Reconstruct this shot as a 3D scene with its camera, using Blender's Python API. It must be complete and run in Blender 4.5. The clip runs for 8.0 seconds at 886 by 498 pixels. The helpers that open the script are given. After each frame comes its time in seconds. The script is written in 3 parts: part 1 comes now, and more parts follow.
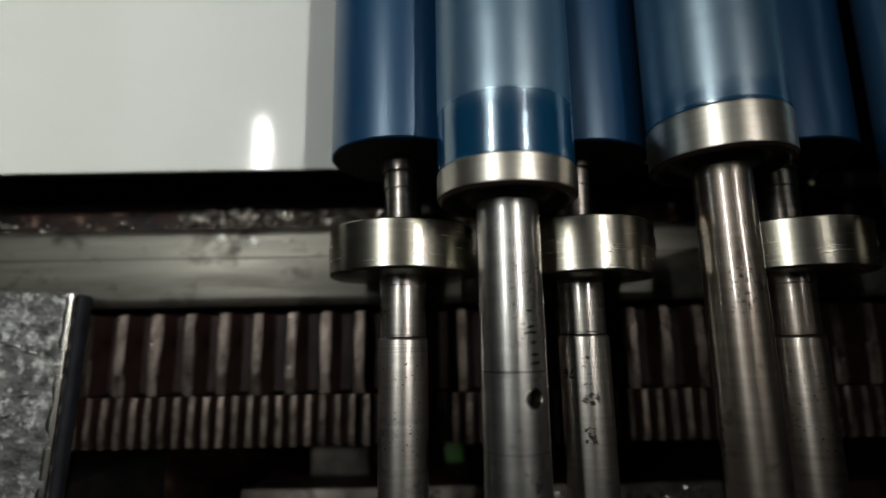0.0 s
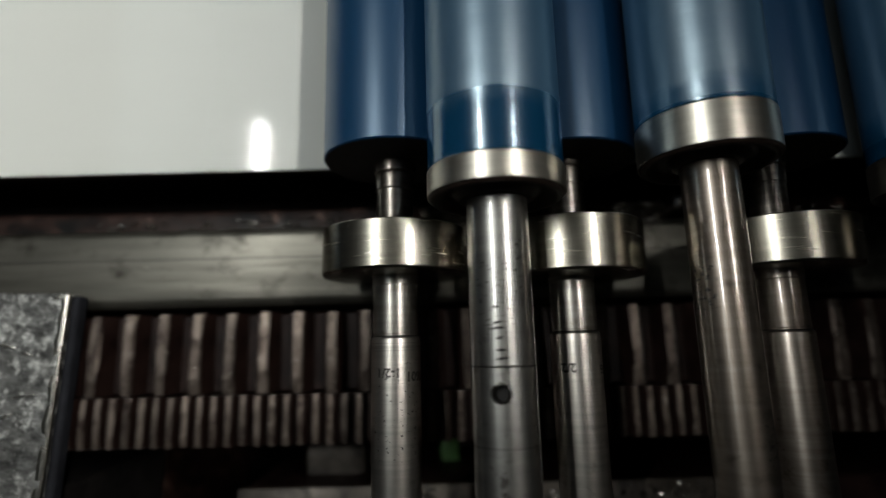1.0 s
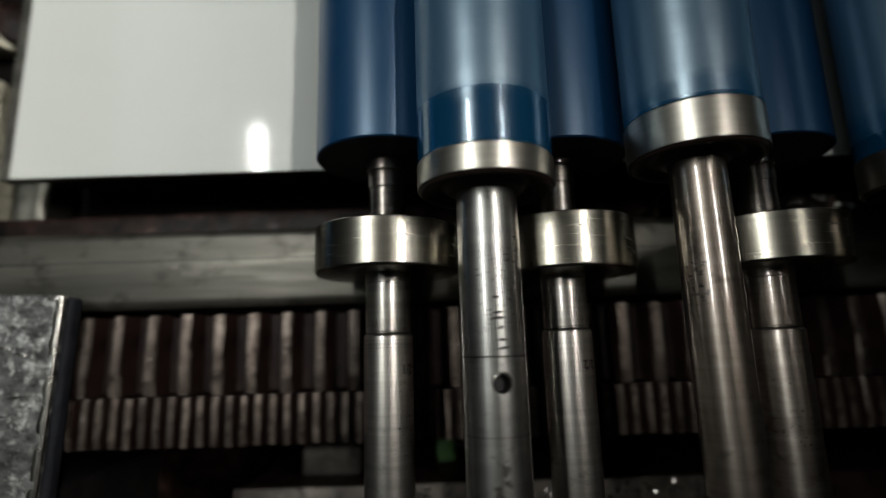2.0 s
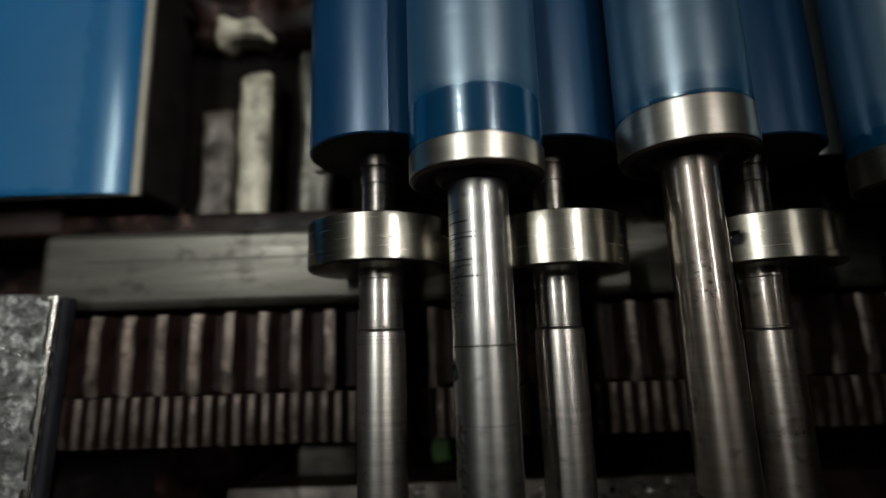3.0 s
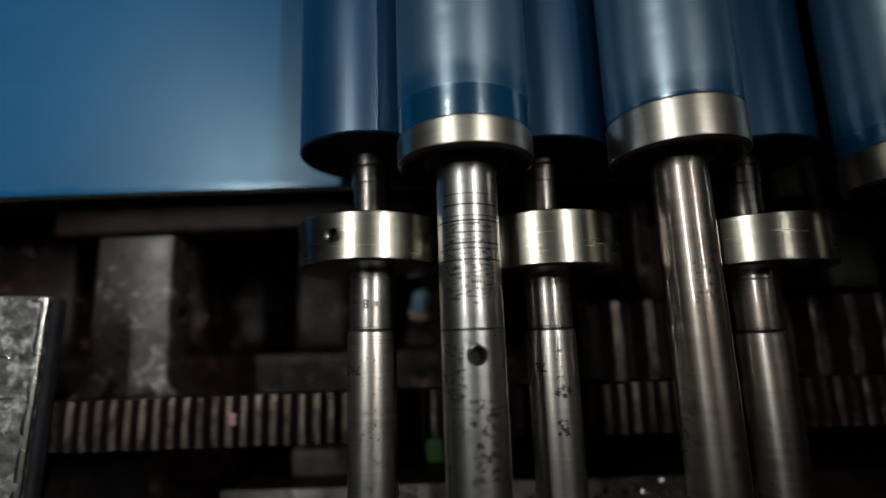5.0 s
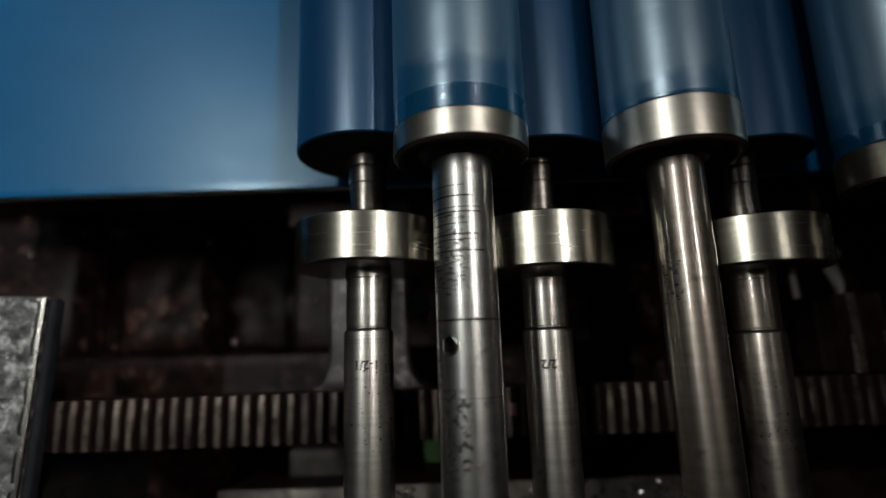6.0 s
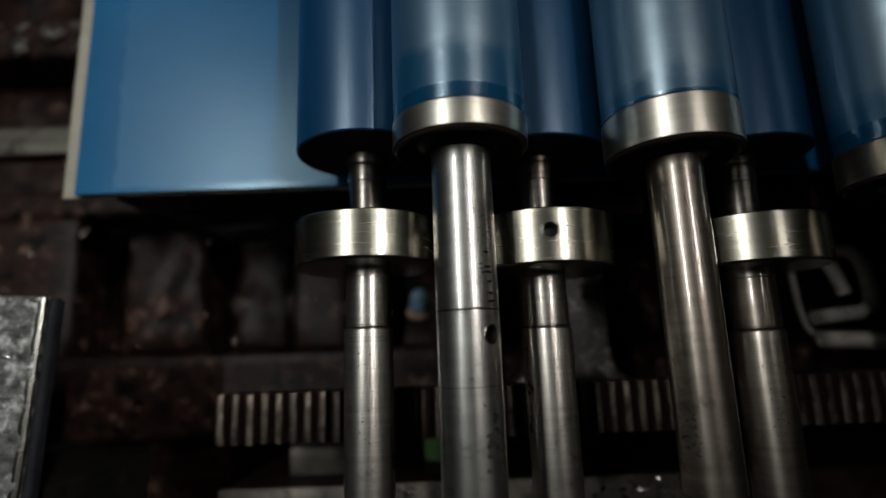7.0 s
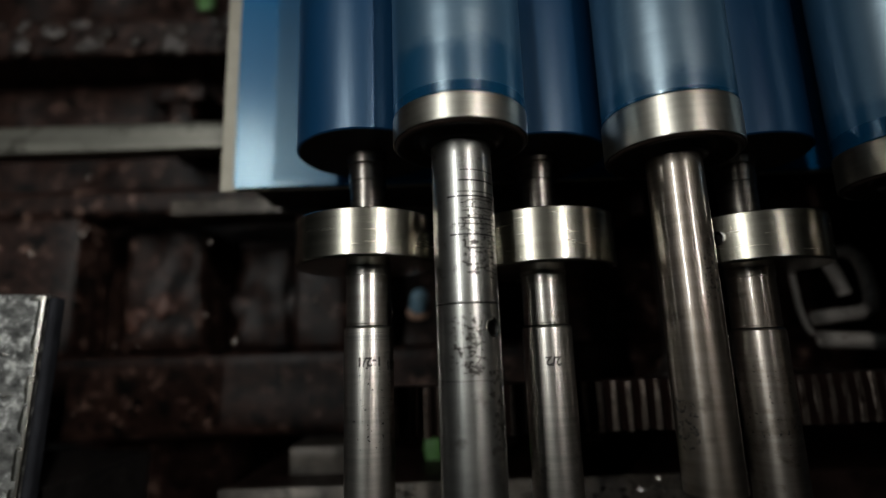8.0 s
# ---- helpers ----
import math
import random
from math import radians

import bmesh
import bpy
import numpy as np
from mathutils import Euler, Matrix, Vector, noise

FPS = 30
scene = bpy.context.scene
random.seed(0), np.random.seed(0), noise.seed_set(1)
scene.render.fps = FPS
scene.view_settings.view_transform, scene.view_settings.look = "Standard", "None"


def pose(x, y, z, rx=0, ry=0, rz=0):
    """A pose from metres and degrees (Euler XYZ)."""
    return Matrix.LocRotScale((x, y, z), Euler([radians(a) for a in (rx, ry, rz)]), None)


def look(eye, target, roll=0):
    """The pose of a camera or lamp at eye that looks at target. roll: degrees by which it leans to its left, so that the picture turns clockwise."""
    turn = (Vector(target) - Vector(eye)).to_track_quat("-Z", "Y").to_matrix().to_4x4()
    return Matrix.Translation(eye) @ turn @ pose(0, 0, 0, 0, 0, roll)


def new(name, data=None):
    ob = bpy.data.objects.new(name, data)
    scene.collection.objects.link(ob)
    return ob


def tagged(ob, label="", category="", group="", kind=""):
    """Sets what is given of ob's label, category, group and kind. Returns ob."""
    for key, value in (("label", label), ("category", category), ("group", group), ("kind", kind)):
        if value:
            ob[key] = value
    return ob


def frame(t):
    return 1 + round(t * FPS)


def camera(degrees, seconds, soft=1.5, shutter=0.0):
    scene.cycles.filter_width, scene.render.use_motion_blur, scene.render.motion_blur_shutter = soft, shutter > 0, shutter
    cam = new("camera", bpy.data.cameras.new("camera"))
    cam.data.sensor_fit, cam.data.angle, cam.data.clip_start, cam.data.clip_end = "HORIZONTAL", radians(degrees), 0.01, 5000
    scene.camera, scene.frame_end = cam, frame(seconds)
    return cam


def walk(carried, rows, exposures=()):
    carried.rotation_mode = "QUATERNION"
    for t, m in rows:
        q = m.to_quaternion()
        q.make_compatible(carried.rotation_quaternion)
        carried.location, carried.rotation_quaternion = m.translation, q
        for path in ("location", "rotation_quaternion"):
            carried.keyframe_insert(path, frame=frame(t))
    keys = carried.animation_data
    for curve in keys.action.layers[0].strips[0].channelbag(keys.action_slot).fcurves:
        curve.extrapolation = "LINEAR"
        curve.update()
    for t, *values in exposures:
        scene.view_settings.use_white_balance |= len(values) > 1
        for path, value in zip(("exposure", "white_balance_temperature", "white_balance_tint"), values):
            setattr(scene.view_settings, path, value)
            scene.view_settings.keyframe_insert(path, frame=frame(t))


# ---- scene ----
cam = camera(82.1, 8.0, soft=1.3, shutter=0.5)
cam.data.dof.use_dof = True
cam.data.dof.focus_distance = 0.214
cam.data.dof.aperture_fstop = 2.8


def held(x, y, z, pitch, roll, yaw):
    """The pose of the camera that looks down by pitch degrees, towards +y."""
    p, w = radians(pitch), radians(yaw)
    way = Vector((math.sin(w) * math.cos(p), math.cos(w) * math.cos(p), -math.sin(p)))
    eye = Vector((x, y, z))
    return look(eye, eye + way, -roll)


PATH = [
    (0.0, held(0.0000, 0.0000, 0.2446, 79.70, 0.97, 0.00)),
    (0.5, held(0.0020, -0.0009, 0.2455, 79.61, 1.14, 0.05)),
    (1.0, held(0.0039, -0.0018, 0.2463, 79.53, 1.31, 0.09)),
    (1.5, held(0.0059, -0.0028, 0.2471, 79.38, 1.47, 0.17)),
    (2.2, held(0.0082, -0.0042, 0.2474, 79.22, 1.42, 0.34)),
    (2.8, held(0.0101, -0.0052, 0.2475, 79.10, 1.33, 0.49)),
    (3.5, held(0.0123, -0.0053, 0.2473, 79.05, 1.25, 0.58)),
    (4.5, held(0.0143, -0.0040, 0.2469, 79.26, 1.35, 0.56)),
    (5.2, held(0.0157, -0.0042, 0.2469, 79.17, 1.42, 0.48)),
    (5.8, held(0.0168, -0.0047, 0.2470, 79.08, 1.50, 0.42)),
    (6.5, held(0.0171, -0.0050, 0.2472, 79.13, 1.60, 0.44)),
    (7.0, held(0.0171, -0.0052, 0.2473, 79.16, 1.61, 0.46)),
    (8.0, held(0.0170, -0.0066, 0.2471, 78.95, 1.55, 0.43)),
]
walk(cam, PATH)

# ---- light: two tube lamps hung over the press and a broad light at the ceiling of the hall ----
world = bpy.data.worlds.new("hall_air")
scene.world = world
world.use_nodes = True
world.node_tree.nodes["Background"].inputs[0].default_value = (0.55, 0.6, 0.65, 1)
world.node_tree.nodes["Background"].inputs[1].default_value = 0.016


def area(name, eye, target, sx, sy, watts, colour, spread=180):
    """A lamp at eye that shines towards target, its long side along y."""
    data = bpy.data.lights.new(name, "AREA")
    data.shape, data.size, data.size_y, data.energy, data.color = "RECTANGLE", sx, sy, watts, colour
    data.spread = radians(spread)
    back = (Vector(eye) - Vector(target)).normalized()
    along = (Vector((0, 1, 0)) - back * back.y).normalized()
    ob = new(name, data)
    ob.matrix_world = Matrix.Translation(eye) @ Matrix((along.cross(back), along, back)).transposed().to_4x4()
    return ob


LAMP, LAMP_AIM = (-0.535, 0.37, 1.13), (-0.25, 0.18, 0.0)
SECOND, SECOND_AIM = (0.573, 0.37, 1.13), (-0.45, 0.14, 0.0)
area("machine_lamp", LAMP, LAMP_AIM, 0.026, 0.56, 1.85, (0.975, 0.98, 0.94), 110)
area("second_lamp", SECOND, SECOND_AIM, 0.026, 0.56, 1.05, (0.99, 0.98, 0.93), 45)
area("skylight", (-1.30, 0.70, 2.5), (-0.6, 0.3, 0.0), 1.0, 2.7, 7.2, (0.87, 0.99, 1.03))
scene.view_settings.exposure = 0.0


# ---- materials ----
def surface(name, c1, c2, rough=0.4, metal=0.0, scale=20.0, stretch=(1, 1, 1), bump=0.2, bump_scale=300.0,
            rough_var=0.15, coat=0.0, spots=None, wear=None, rand=0.0, turned=0.0, gloss=0.5):
    """A surface with two scales of variation. spots: (colour, amount 0..1, scale) of sharp dark pits or bright specks;
    wear: (colour, amount, scale).
    """
    m = bpy.data.materials.new(name)
    m.use_nodes = True
    nt = m.node_tree
    N, L = nt.nodes.new, nt.links.new
    b = nt.nodes["Principled BSDF"]
    tc = N("ShaderNodeTexCoord")
    mp = N("ShaderNodeMapping")
    mp.inputs["Scale"].default_value = stretch
    L(tc.outputs["Object"], mp.inputs["Vector"])
    if rand:
        piece = N("ShaderNodeObjectInfo")
        far = N("ShaderNodeMath")
        far.operation = "MULTIPLY"
        far.inputs[1].default_value = 37.0
        L(piece.outputs["Random"], far.inputs[0])
        L(far.outputs[0], mp.inputs["Location"])
    big = N("ShaderNodeTexNoise")
    big.inputs["Scale"].default_value = scale
    big.inputs["Detail"].default_value = 6
    big.inputs["Roughness"].default_value = 0.62
    L(mp.outputs[0], big.inputs["Vector"])
    fine = N("ShaderNodeTexNoise")
    fine.inputs["Scale"].default_value = bump_scale
    fine.inputs["Detail"].default_value = 4
    L(mp.outputs[0], fine.inputs["Vector"])
    ramp = N("ShaderNodeMapRange")
    ramp.inputs["From Min"].default_value, ramp.inputs["From Max"].default_value = 0.32, 0.68
    L(big.outputs["Fac"], ramp.inputs["Value"])
    mix = N("ShaderNodeMix")
    mix.data_type = "RGBA"
    mix.inputs["A"].default_value, mix.inputs["B"].default_value = (*c1, 1), (*c2, 1)
    L(ramp.outputs[0], mix.inputs["Factor"])
    colour = mix.outputs["Result"]
    met = None
    for what in (wear, spots):
        if not what:
            continue
        tint, amount, size = what
        n = N("ShaderNodeTexNoise")
        n.inputs["Scale"].default_value = size
        n.inputs["Detail"].default_value = 8
        n.inputs["Roughness"].default_value = 0.7
        L(mp.outputs[0] if rand else tc.outputs["Object"], n.inputs["Vector"])
        r = N("ShaderNodeMapRange")
        r.inputs["From Min"].default_value = 0.72 - 0.4 * amount
        r.inputs["From Max"].default_value = 0.76 - 0.4 * amount if what is spots else 0.86 - 0.4 * amount
        L(n.outputs["Fac"], r.inputs["Value"])
        mx = N("ShaderNodeMix")
        mx.data_type = "RGBA"
        mx.inputs["B"].default_value = (*tint, 1)
        L(colour, mx.inputs["A"])
        L(r.outputs[0], mx.inputs["Factor"])
        colour = mx.outputs["Result"]
    if rand:
        info = N("ShaderNodeObjectInfo")
        rr = N("ShaderNodeMapRange")
        rr.inputs["To Min"].default_value, rr.inputs["To Max"].default_value = 1 - rand, 1 + rand
        L(info.outputs["Random"], rr.inputs["Value"])
        hs = N("ShaderNodeHueSaturation")
        L(rr.outputs[0], hs.inputs["Value"])
        L(colour, hs.inputs["Color"])
        colour = hs.outputs[0]
    L(colour, b.inputs["Base Color"])
    ro = N("ShaderNodeMapRange")
    ro.inputs["To Min"].default_value = max(0.03, rough - rough_var)
    ro.inputs["To Max"].default_value = min(1.0, rough + rough_var)
    L(fine.outputs["Fac"], ro.inputs["Value"])
    L(ro.outputs[0], b.inputs["Roughness"])
    b.inputs["Metallic"].default_value = metal
    b.inputs["Specular IOR Level"].default_value = gloss
    if turned:
        tan = N("ShaderNodeTangent")
        tan.direction_type, tan.axis = "RADIAL", "Y"
        L(tan.outputs[0], b.inputs["Tangent"])
        b.inputs["Anisotropic"].default_value, b.inputs["Anisotropic Rotation"].default_value = turned, 0.25
    b.inputs["Coat Weight"].default_value = coat
    b.inputs["Coat Roughness"].default_value = 0.05
    bp = N("ShaderNodeBump")
    bp.inputs["Strength"].default_value = bump
    bp.inputs["Distance"].default_value = 0.0004
    L(fine.outputs["Fac"], bp.inputs["Height"])
    L(bp.outputs[0], b.inputs["Normal"])
    return m


RUBBER = surface("blue_rubber", (0.0015, 0.034, 0.096), (0.0025, 0.043, 0.115), 0.35, 0, 14, (1, 0.3, 1), 0.02, 160, 0.05, gloss=0.65)
RUBBER_END = surface("black_rubber_end", (0.012, 0.010, 0.010), (0.02, 0.016, 0.015), 0.55, 0, 60, (1, 1, 1), 0.2, 500)
POLISHED = surface("polished_steel", (0.32, 0.303, 0.252), (0.40, 0.379, 0.318), 0.26, 1, 30, (1, 12, 1), 0.012, 60, 0.04, wear=((0.36, 0.325, 0.27), 0.28, 50))
SMOOTH = surface("bright_steel", (0.46, 0.43, 0.38), (0.54, 0.51, 0.45), 0.25, 1, 40, (1, 1, 1), 0.1, 120, 0.1, wear=((0.15, 0.14, 0.12), 0.35, 90))
TURNED = surface("turned_steel", (0.31, 0.29, 0.26), (0.43, 0.41, 0.37), 0.36, 1, 26, (1, 14, 1), 0.012, 70, 0.03,
                 spots=((0.05, 0.045, 0.04), 0.03, 420), wear=((0.20, 0.175, 0.15), 0.36, 110), coat=1.0)
PITTED = surface("pitted_steel", (0.34, 0.337, 0.317), (0.46, 0.452, 0.424), 0.36, 1, 30, (1, 5, 1), 0.014, 60, 0.03,
                 spots=((0.05, 0.048, 0.045), 0.07, 330), wear=((0.20, 0.195, 0.18), 0.40, 140), coat=1.0)
BROWNED = surface("browned_steel", (0.265, 0.222, 0.183), (0.365, 0.316, 0.269), 0.37, 1, 24, (1, 10, 1), 0.010, 70, 0.03,
                  wear=((0.16, 0.13, 0.105), 0.40, 90), coat=1.0)
SATIN_SHAFT = surface("brushed_steel", (0.46, 0.437, 0.397), (0.62, 0.588, 0.538), 0.35, 1, 26, (1, 14, 1), 0.02, 90, 0.05,
                      spots=((0.06, 0.05, 0.045), 0.02, 420), wear=((0.26, 0.225, 0.195), 0.36, 70), coat=0.8)
BROWN_SHAFT = surface("brushed_brown_steel", (0.33, 0.285, 0.243), (0.47, 0.415, 0.36), 0.35, 1, 24, (1, 12, 1), 0.02, 90, 0.05,
                      spots=((0.05, 0.04, 0.035), 0.02, 420), wear=((0.17, 0.14, 0.115), 0.40, 70), coat=0.8)
DULL = {TURNED: SATIN_SHAFT, BROWNED: BROWN_SHAFT}
NECK = surface("dull_neck_steel", (0.16, 0.14, 0.125), (0.27, 0.245, 0.215), 0.34, 1, 40, (1, 10, 1), 0.03, 80, 0.08, wear=((0.05, 0.042, 0.036), 0.40, 120), coat=0.8)
OIL_FACE = surface("oily_brown_face", (0.014, 0.009, 0.007), (0.030, 0.020, 0.016), 0.32, 0.1, 50, (1, 1, 1), 0.05, 200, 0.08)
STAIN = surface("dark_stain", (0.035, 0.031, 0.028), (0.085, 0.078, 0.070), 0.5, 0.6, 300, (1, 1, 1), 0.6, 600, 0.15)
RING = surface("satin_steel", (0.50, 0.475, 0.41), (0.60, 0.57, 0.50), 0.33, 1, 40, (1, 10, 1), 0.02, 80, 0.06, wear=((0.42, 0.385, 0.33), 0.3, 60))
# painted shade inside the drilled holes; also colours the shoulder and scored lines
DARK_HOLE = surface("recess_black", (0.006, 0.005, 0.0045), (0.010, 0.009, 0.008), 0.4, 0, 200, gloss=0.3)
# near-black colour in place of the shade of a deep void
VOID_BLACK = surface("matt_void_black", (0.0030, 0.0024, 0.0022), (0.009, 0.0075, 0.007), 0.85, 0, 60, (1, 1, 1), 0.6, 160, 0.1, gloss=0.08)
WHITE_PLATE = surface("white_plate", (0.70, 0.72, 0.68), (0.74, 0.76, 0.72), 0.07, 0, 8, (0.4, 1, 1), 0.004, 40, 0.02)
BLUE_PLATE = surface("blue_plate", (0.0018, 0.066, 0.176), (0.003, 0.088, 0.222), 0.34, 0, 10, (0.5, 1, 1), 0.02, 120, 0.06, gloss=0.75)
BARE_PLATE = surface("bare_plate", (0.22, 0.20, 0.16), (0.32, 0.295, 0.24), 0.5, 0.3, 40, (1, 1, 1), 0.1, 300, spots=((0.08, 0.07, 0.06), 0.08, 200))
IRON = surface("black_cast_iron", (0.008, 0.007, 0.007), (0.020, 0.017, 0.016), 0.5, 0.2, 35, (1, 1, 1), 0.6, 160, 0.2,
               wear=((0.06, 0.055, 0.05), 0.2, 55))
GREASY = surface("greasy_iron", (0.0040, 0.0020, 0.0015), (0.030, 0.0150, 0.0115), 0.42, 0.0, 75, (1, 1, 1), 1.0, 190, 0.22,
                 wear=((0.20, 0.13, 0.105), 0.36, 75), spots=((0.002, 0.0014, 0.0012), 0.46, 60), gloss=0.14)
# the pale spots are wet highlights put into the colour
GROUND = surface("ground_steel", (0.070, 0.067, 0.056), (0.160, 0.153, 0.129), 0.38, 0.7, 30, (0.16, 1.6, 1), 0.7, 110, 0.18,
                 wear=((0.034, 0.030, 0.024), 0.46, 45), spots=((0.30, 0.29, 0.25), 0.13, 42))
# the bright specks are painted glints on the worn lands
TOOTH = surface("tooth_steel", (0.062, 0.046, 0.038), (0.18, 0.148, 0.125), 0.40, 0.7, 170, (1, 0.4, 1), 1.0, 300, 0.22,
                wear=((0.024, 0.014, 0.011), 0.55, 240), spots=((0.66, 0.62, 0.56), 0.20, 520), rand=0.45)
# on the racks this dark tone also stands for shade in the gaps
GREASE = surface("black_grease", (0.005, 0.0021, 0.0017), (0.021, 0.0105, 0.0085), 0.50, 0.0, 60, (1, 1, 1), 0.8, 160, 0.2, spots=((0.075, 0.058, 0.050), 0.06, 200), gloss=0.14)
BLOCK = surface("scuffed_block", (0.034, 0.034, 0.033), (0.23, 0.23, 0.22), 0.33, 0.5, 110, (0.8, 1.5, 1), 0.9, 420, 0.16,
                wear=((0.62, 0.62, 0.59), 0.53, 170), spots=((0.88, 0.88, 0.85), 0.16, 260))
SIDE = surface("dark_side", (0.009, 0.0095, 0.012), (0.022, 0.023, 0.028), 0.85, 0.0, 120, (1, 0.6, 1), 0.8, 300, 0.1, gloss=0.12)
PALE = surface("pale_casting", (0.24, 0.22, 0.165), (0.70, 0.66, 0.52), 0.38, 0.15, 60, (1, 0.6, 1), 1.0, 110, 0.2,
               wear=((0.03, 0.024, 0.02), 0.50, 60), spots=((0.012, 0.01, 0.009), 0.16, 90))
WEB = surface("greasy_web", (0.006, 0.004, 0.0035), (0.060, 0.048, 0.042), 0.38, 0.2, 60, (1, 1, 1), 0.9, 140, 0.2, wear=((0.26, 0.24, 0.23), 0.42, 80), spots=((0.003, 0.002, 0.002), 0.40, 60))
LEDGE = surface("dirty_ledge", (0.026, 0.020, 0.016), (0.125, 0.108, 0.090), 0.45, 0.4, 60, (1, 1, 1), 0.7, 180, 0.2, wear=((0.015, 0.012, 0.01), 0.5, 90))
# bright metal for small lumps that only supply points of light
GLINT_METAL = surface("glint_metal", (0.16, 0.11, 0.095), (0.42, 0.35, 0.31), 0.26, 0.8, 60, (1, 1, 1), 0.3, 300, 0.08)
CRUD = surface("shiny_swarf", (0.16, 0.15, 0.13), (0.45, 0.42, 0.38), 0.2, 0.9, 200, (1, 1, 1), 0.4, 400, 0.15)
GREEN = surface("green_paint", (0.05, 0.14, 0.03), (0.08, 0.2, 0.05), 0.5, 0, 200)
CYAN = surface("pale_blue_plastic", (0.10, 0.18, 0.24), (0.17, 0.27, 0.33), 0.15, 0, 120)
PEACH = surface("peach_grease", (0.30, 0.17, 0.12), (0.42, 0.27, 0.20), 0.35, 0, 160)
PINK = surface("pink_tone", (0.30, 0.13, 0.16), (0.42, 0.22, 0.24), 0.6, 0, 200)
for dull in (SATIN_SHAFT, BROWN_SHAFT):
    dull.node_tree.nodes["Principled BSDF"].inputs["Coat Roughness"].default_value = 0.16
for oiled in (TURNED, PITTED, BROWNED, SATIN_SHAFT, BROWN_SHAFT):
    oiled.node_tree.nodes["Principled BSDF"].inputs["Coat IOR"].default_value = 1.8
HANDLE = surface("greasy_bright_rod", (0.34, 0.30, 0.27), (0.50, 0.46, 0.42), 0.52, 0.35, 70, (1, 1, 1), 0.3, 200, 0.1, wear=((0.14, 0.11, 0.095), 0.4, 90))
RUST = surface("rusty_red", (0.035, 0.012, 0.008), (0.07, 0.028, 0.018), 0.6, 0.1, 90, (1, 1, 1), 0.6, 300)
HALL = surface("hall_paint", (0.12, 0.12, 0.12), (0.16, 0.16, 0.155), 0.8, 0, 2, (1, 1, 1), 0.2, 20)
FLOORING = surface("hall_concrete", (0.10, 0.095, 0.09), (0.16, 0.155, 0.15), 0.8, 0, 3, (1, 1, 1), 0.3, 60)


def clean_margin(m):
    """The blue plate is glossy where no ink lies: along its front edge and at both ends."""
    nt = m.node_tree
    N, L = nt.nodes.new, nt.links.new
    b = nt.nodes["Principled BSDF"]
    tc, sep, n = N("ShaderNodeTexCoord"), N("ShaderNodeSeparateXYZ"), N("ShaderNodeTexNoise")
    n.inputs["Scale"].default_value, n.inputs["Detail"].default_value = 90, 4
    L(tc.outputs["Object"], sep.inputs[0])
    L(tc.outputs["Object"], n.inputs["Vector"])
    masks = []
    for axis, low, high in (("Y", 0.0975, 0.0925), ("X", -0.205, -0.196), ("X", -0.799, -0.802)):
        add = N("ShaderNodeMath")
        add.operation = "MULTIPLY_ADD"
        add.inputs[1].default_value = 0.006
        L(n.outputs["Fac"], add.inputs[0])
        L(sep.outputs[axis], add.inputs[2])
        r = N("ShaderNodeMapRange")
        r.inputs["From Min"].default_value, r.inputs["From Max"].default_value = low, high
        L(add.outputs[0], r.inputs["Value"])
        masks.append(r.outputs[0])
    top = masks[0]
    for other in masks[1:]:
        most = N("ShaderNodeMath")
        most.operation = "MAXIMUM"
        L(top, most.inputs[0])
        L(other, most.inputs[1])
        top = most.outputs[0]
    mix = N("ShaderNodeMix")
    L(top, mix.inputs["Factor"])
    L(b.inputs["Roughness"].links[0].from_socket, mix.inputs["A"])
    mix.inputs["B"].default_value = 0.21
    L(mix.outputs["Result"], b.inputs["Roughness"])


clean_margin(BLUE_PLATE)
BLUE_PLATE.node_tree.nodes["Principled BSDF"].inputs["Specular Tint"].default_value = (0.60, 0.86, 1.0, 1)
RUBBER.node_tree.nodes["Principled BSDF"].inputs["Specular Tint"].default_value = (0.62, 0.81, 1.0, 1)
RUBBER.node_tree.nodes["Principled BSDF"].inputs["IOR"].default_value = 1.85


# ---- building blocks ----
def part(name, bm, material, parent, label="", crease=16):
    me = bpy.data.meshes.new(name)
    bm.normal_update()
    for e in bm.edges:
        if len(e.link_faces) == 2:
            e.smooth = e.calc_face_angle(0.0) < radians(crease)
    for f in bm.faces:
        f.smooth = True
    bm.to_mesh(me)
    bm.free()
    me.materials.append(material)
    ob = new(name, me)
    if parent:
        ob.parent = parent
    return tagged(ob, label)


def thing(name, label, category, group="", kind="", at=None):
    ob = new(name)
    ob.empty_display_size = 0.02
    ob.matrix_basis = at or Matrix()
    return tagged(ob, label, category, group, kind)


def lathe(rows, seg=96, bm=None):
    """A body turned about the y axis, from rows of (y, radius); a radius of 0 closes it."""
    bm = bm or bmesh.new()
    rings = []
    for y, r in rows:
        if r == 0:
            rings.append([bm.verts.new((0, y, 0))])
        else:
            rings.append([bm.verts.new((r * math.sin(2 * math.pi * k / seg), y, r * math.cos(2 * math.pi * k / seg))) for k in range(seg)])
    for a, b in zip(rings, rings[1:]):
        for k in range(seg):
            j = (k + 1) % seg
            if len(a) == 1:
                bm.faces.new((a[0], b[k], b[j]))
            elif len(b) == 1:
                bm.faces.new((a[k], b[0], a[j]))
            else:
                bm.faces.new((a[k], b[k], b[j], a[j]))
    bmesh.ops.recalc_face_normals(bm, faces=bm.faces)
    return bm


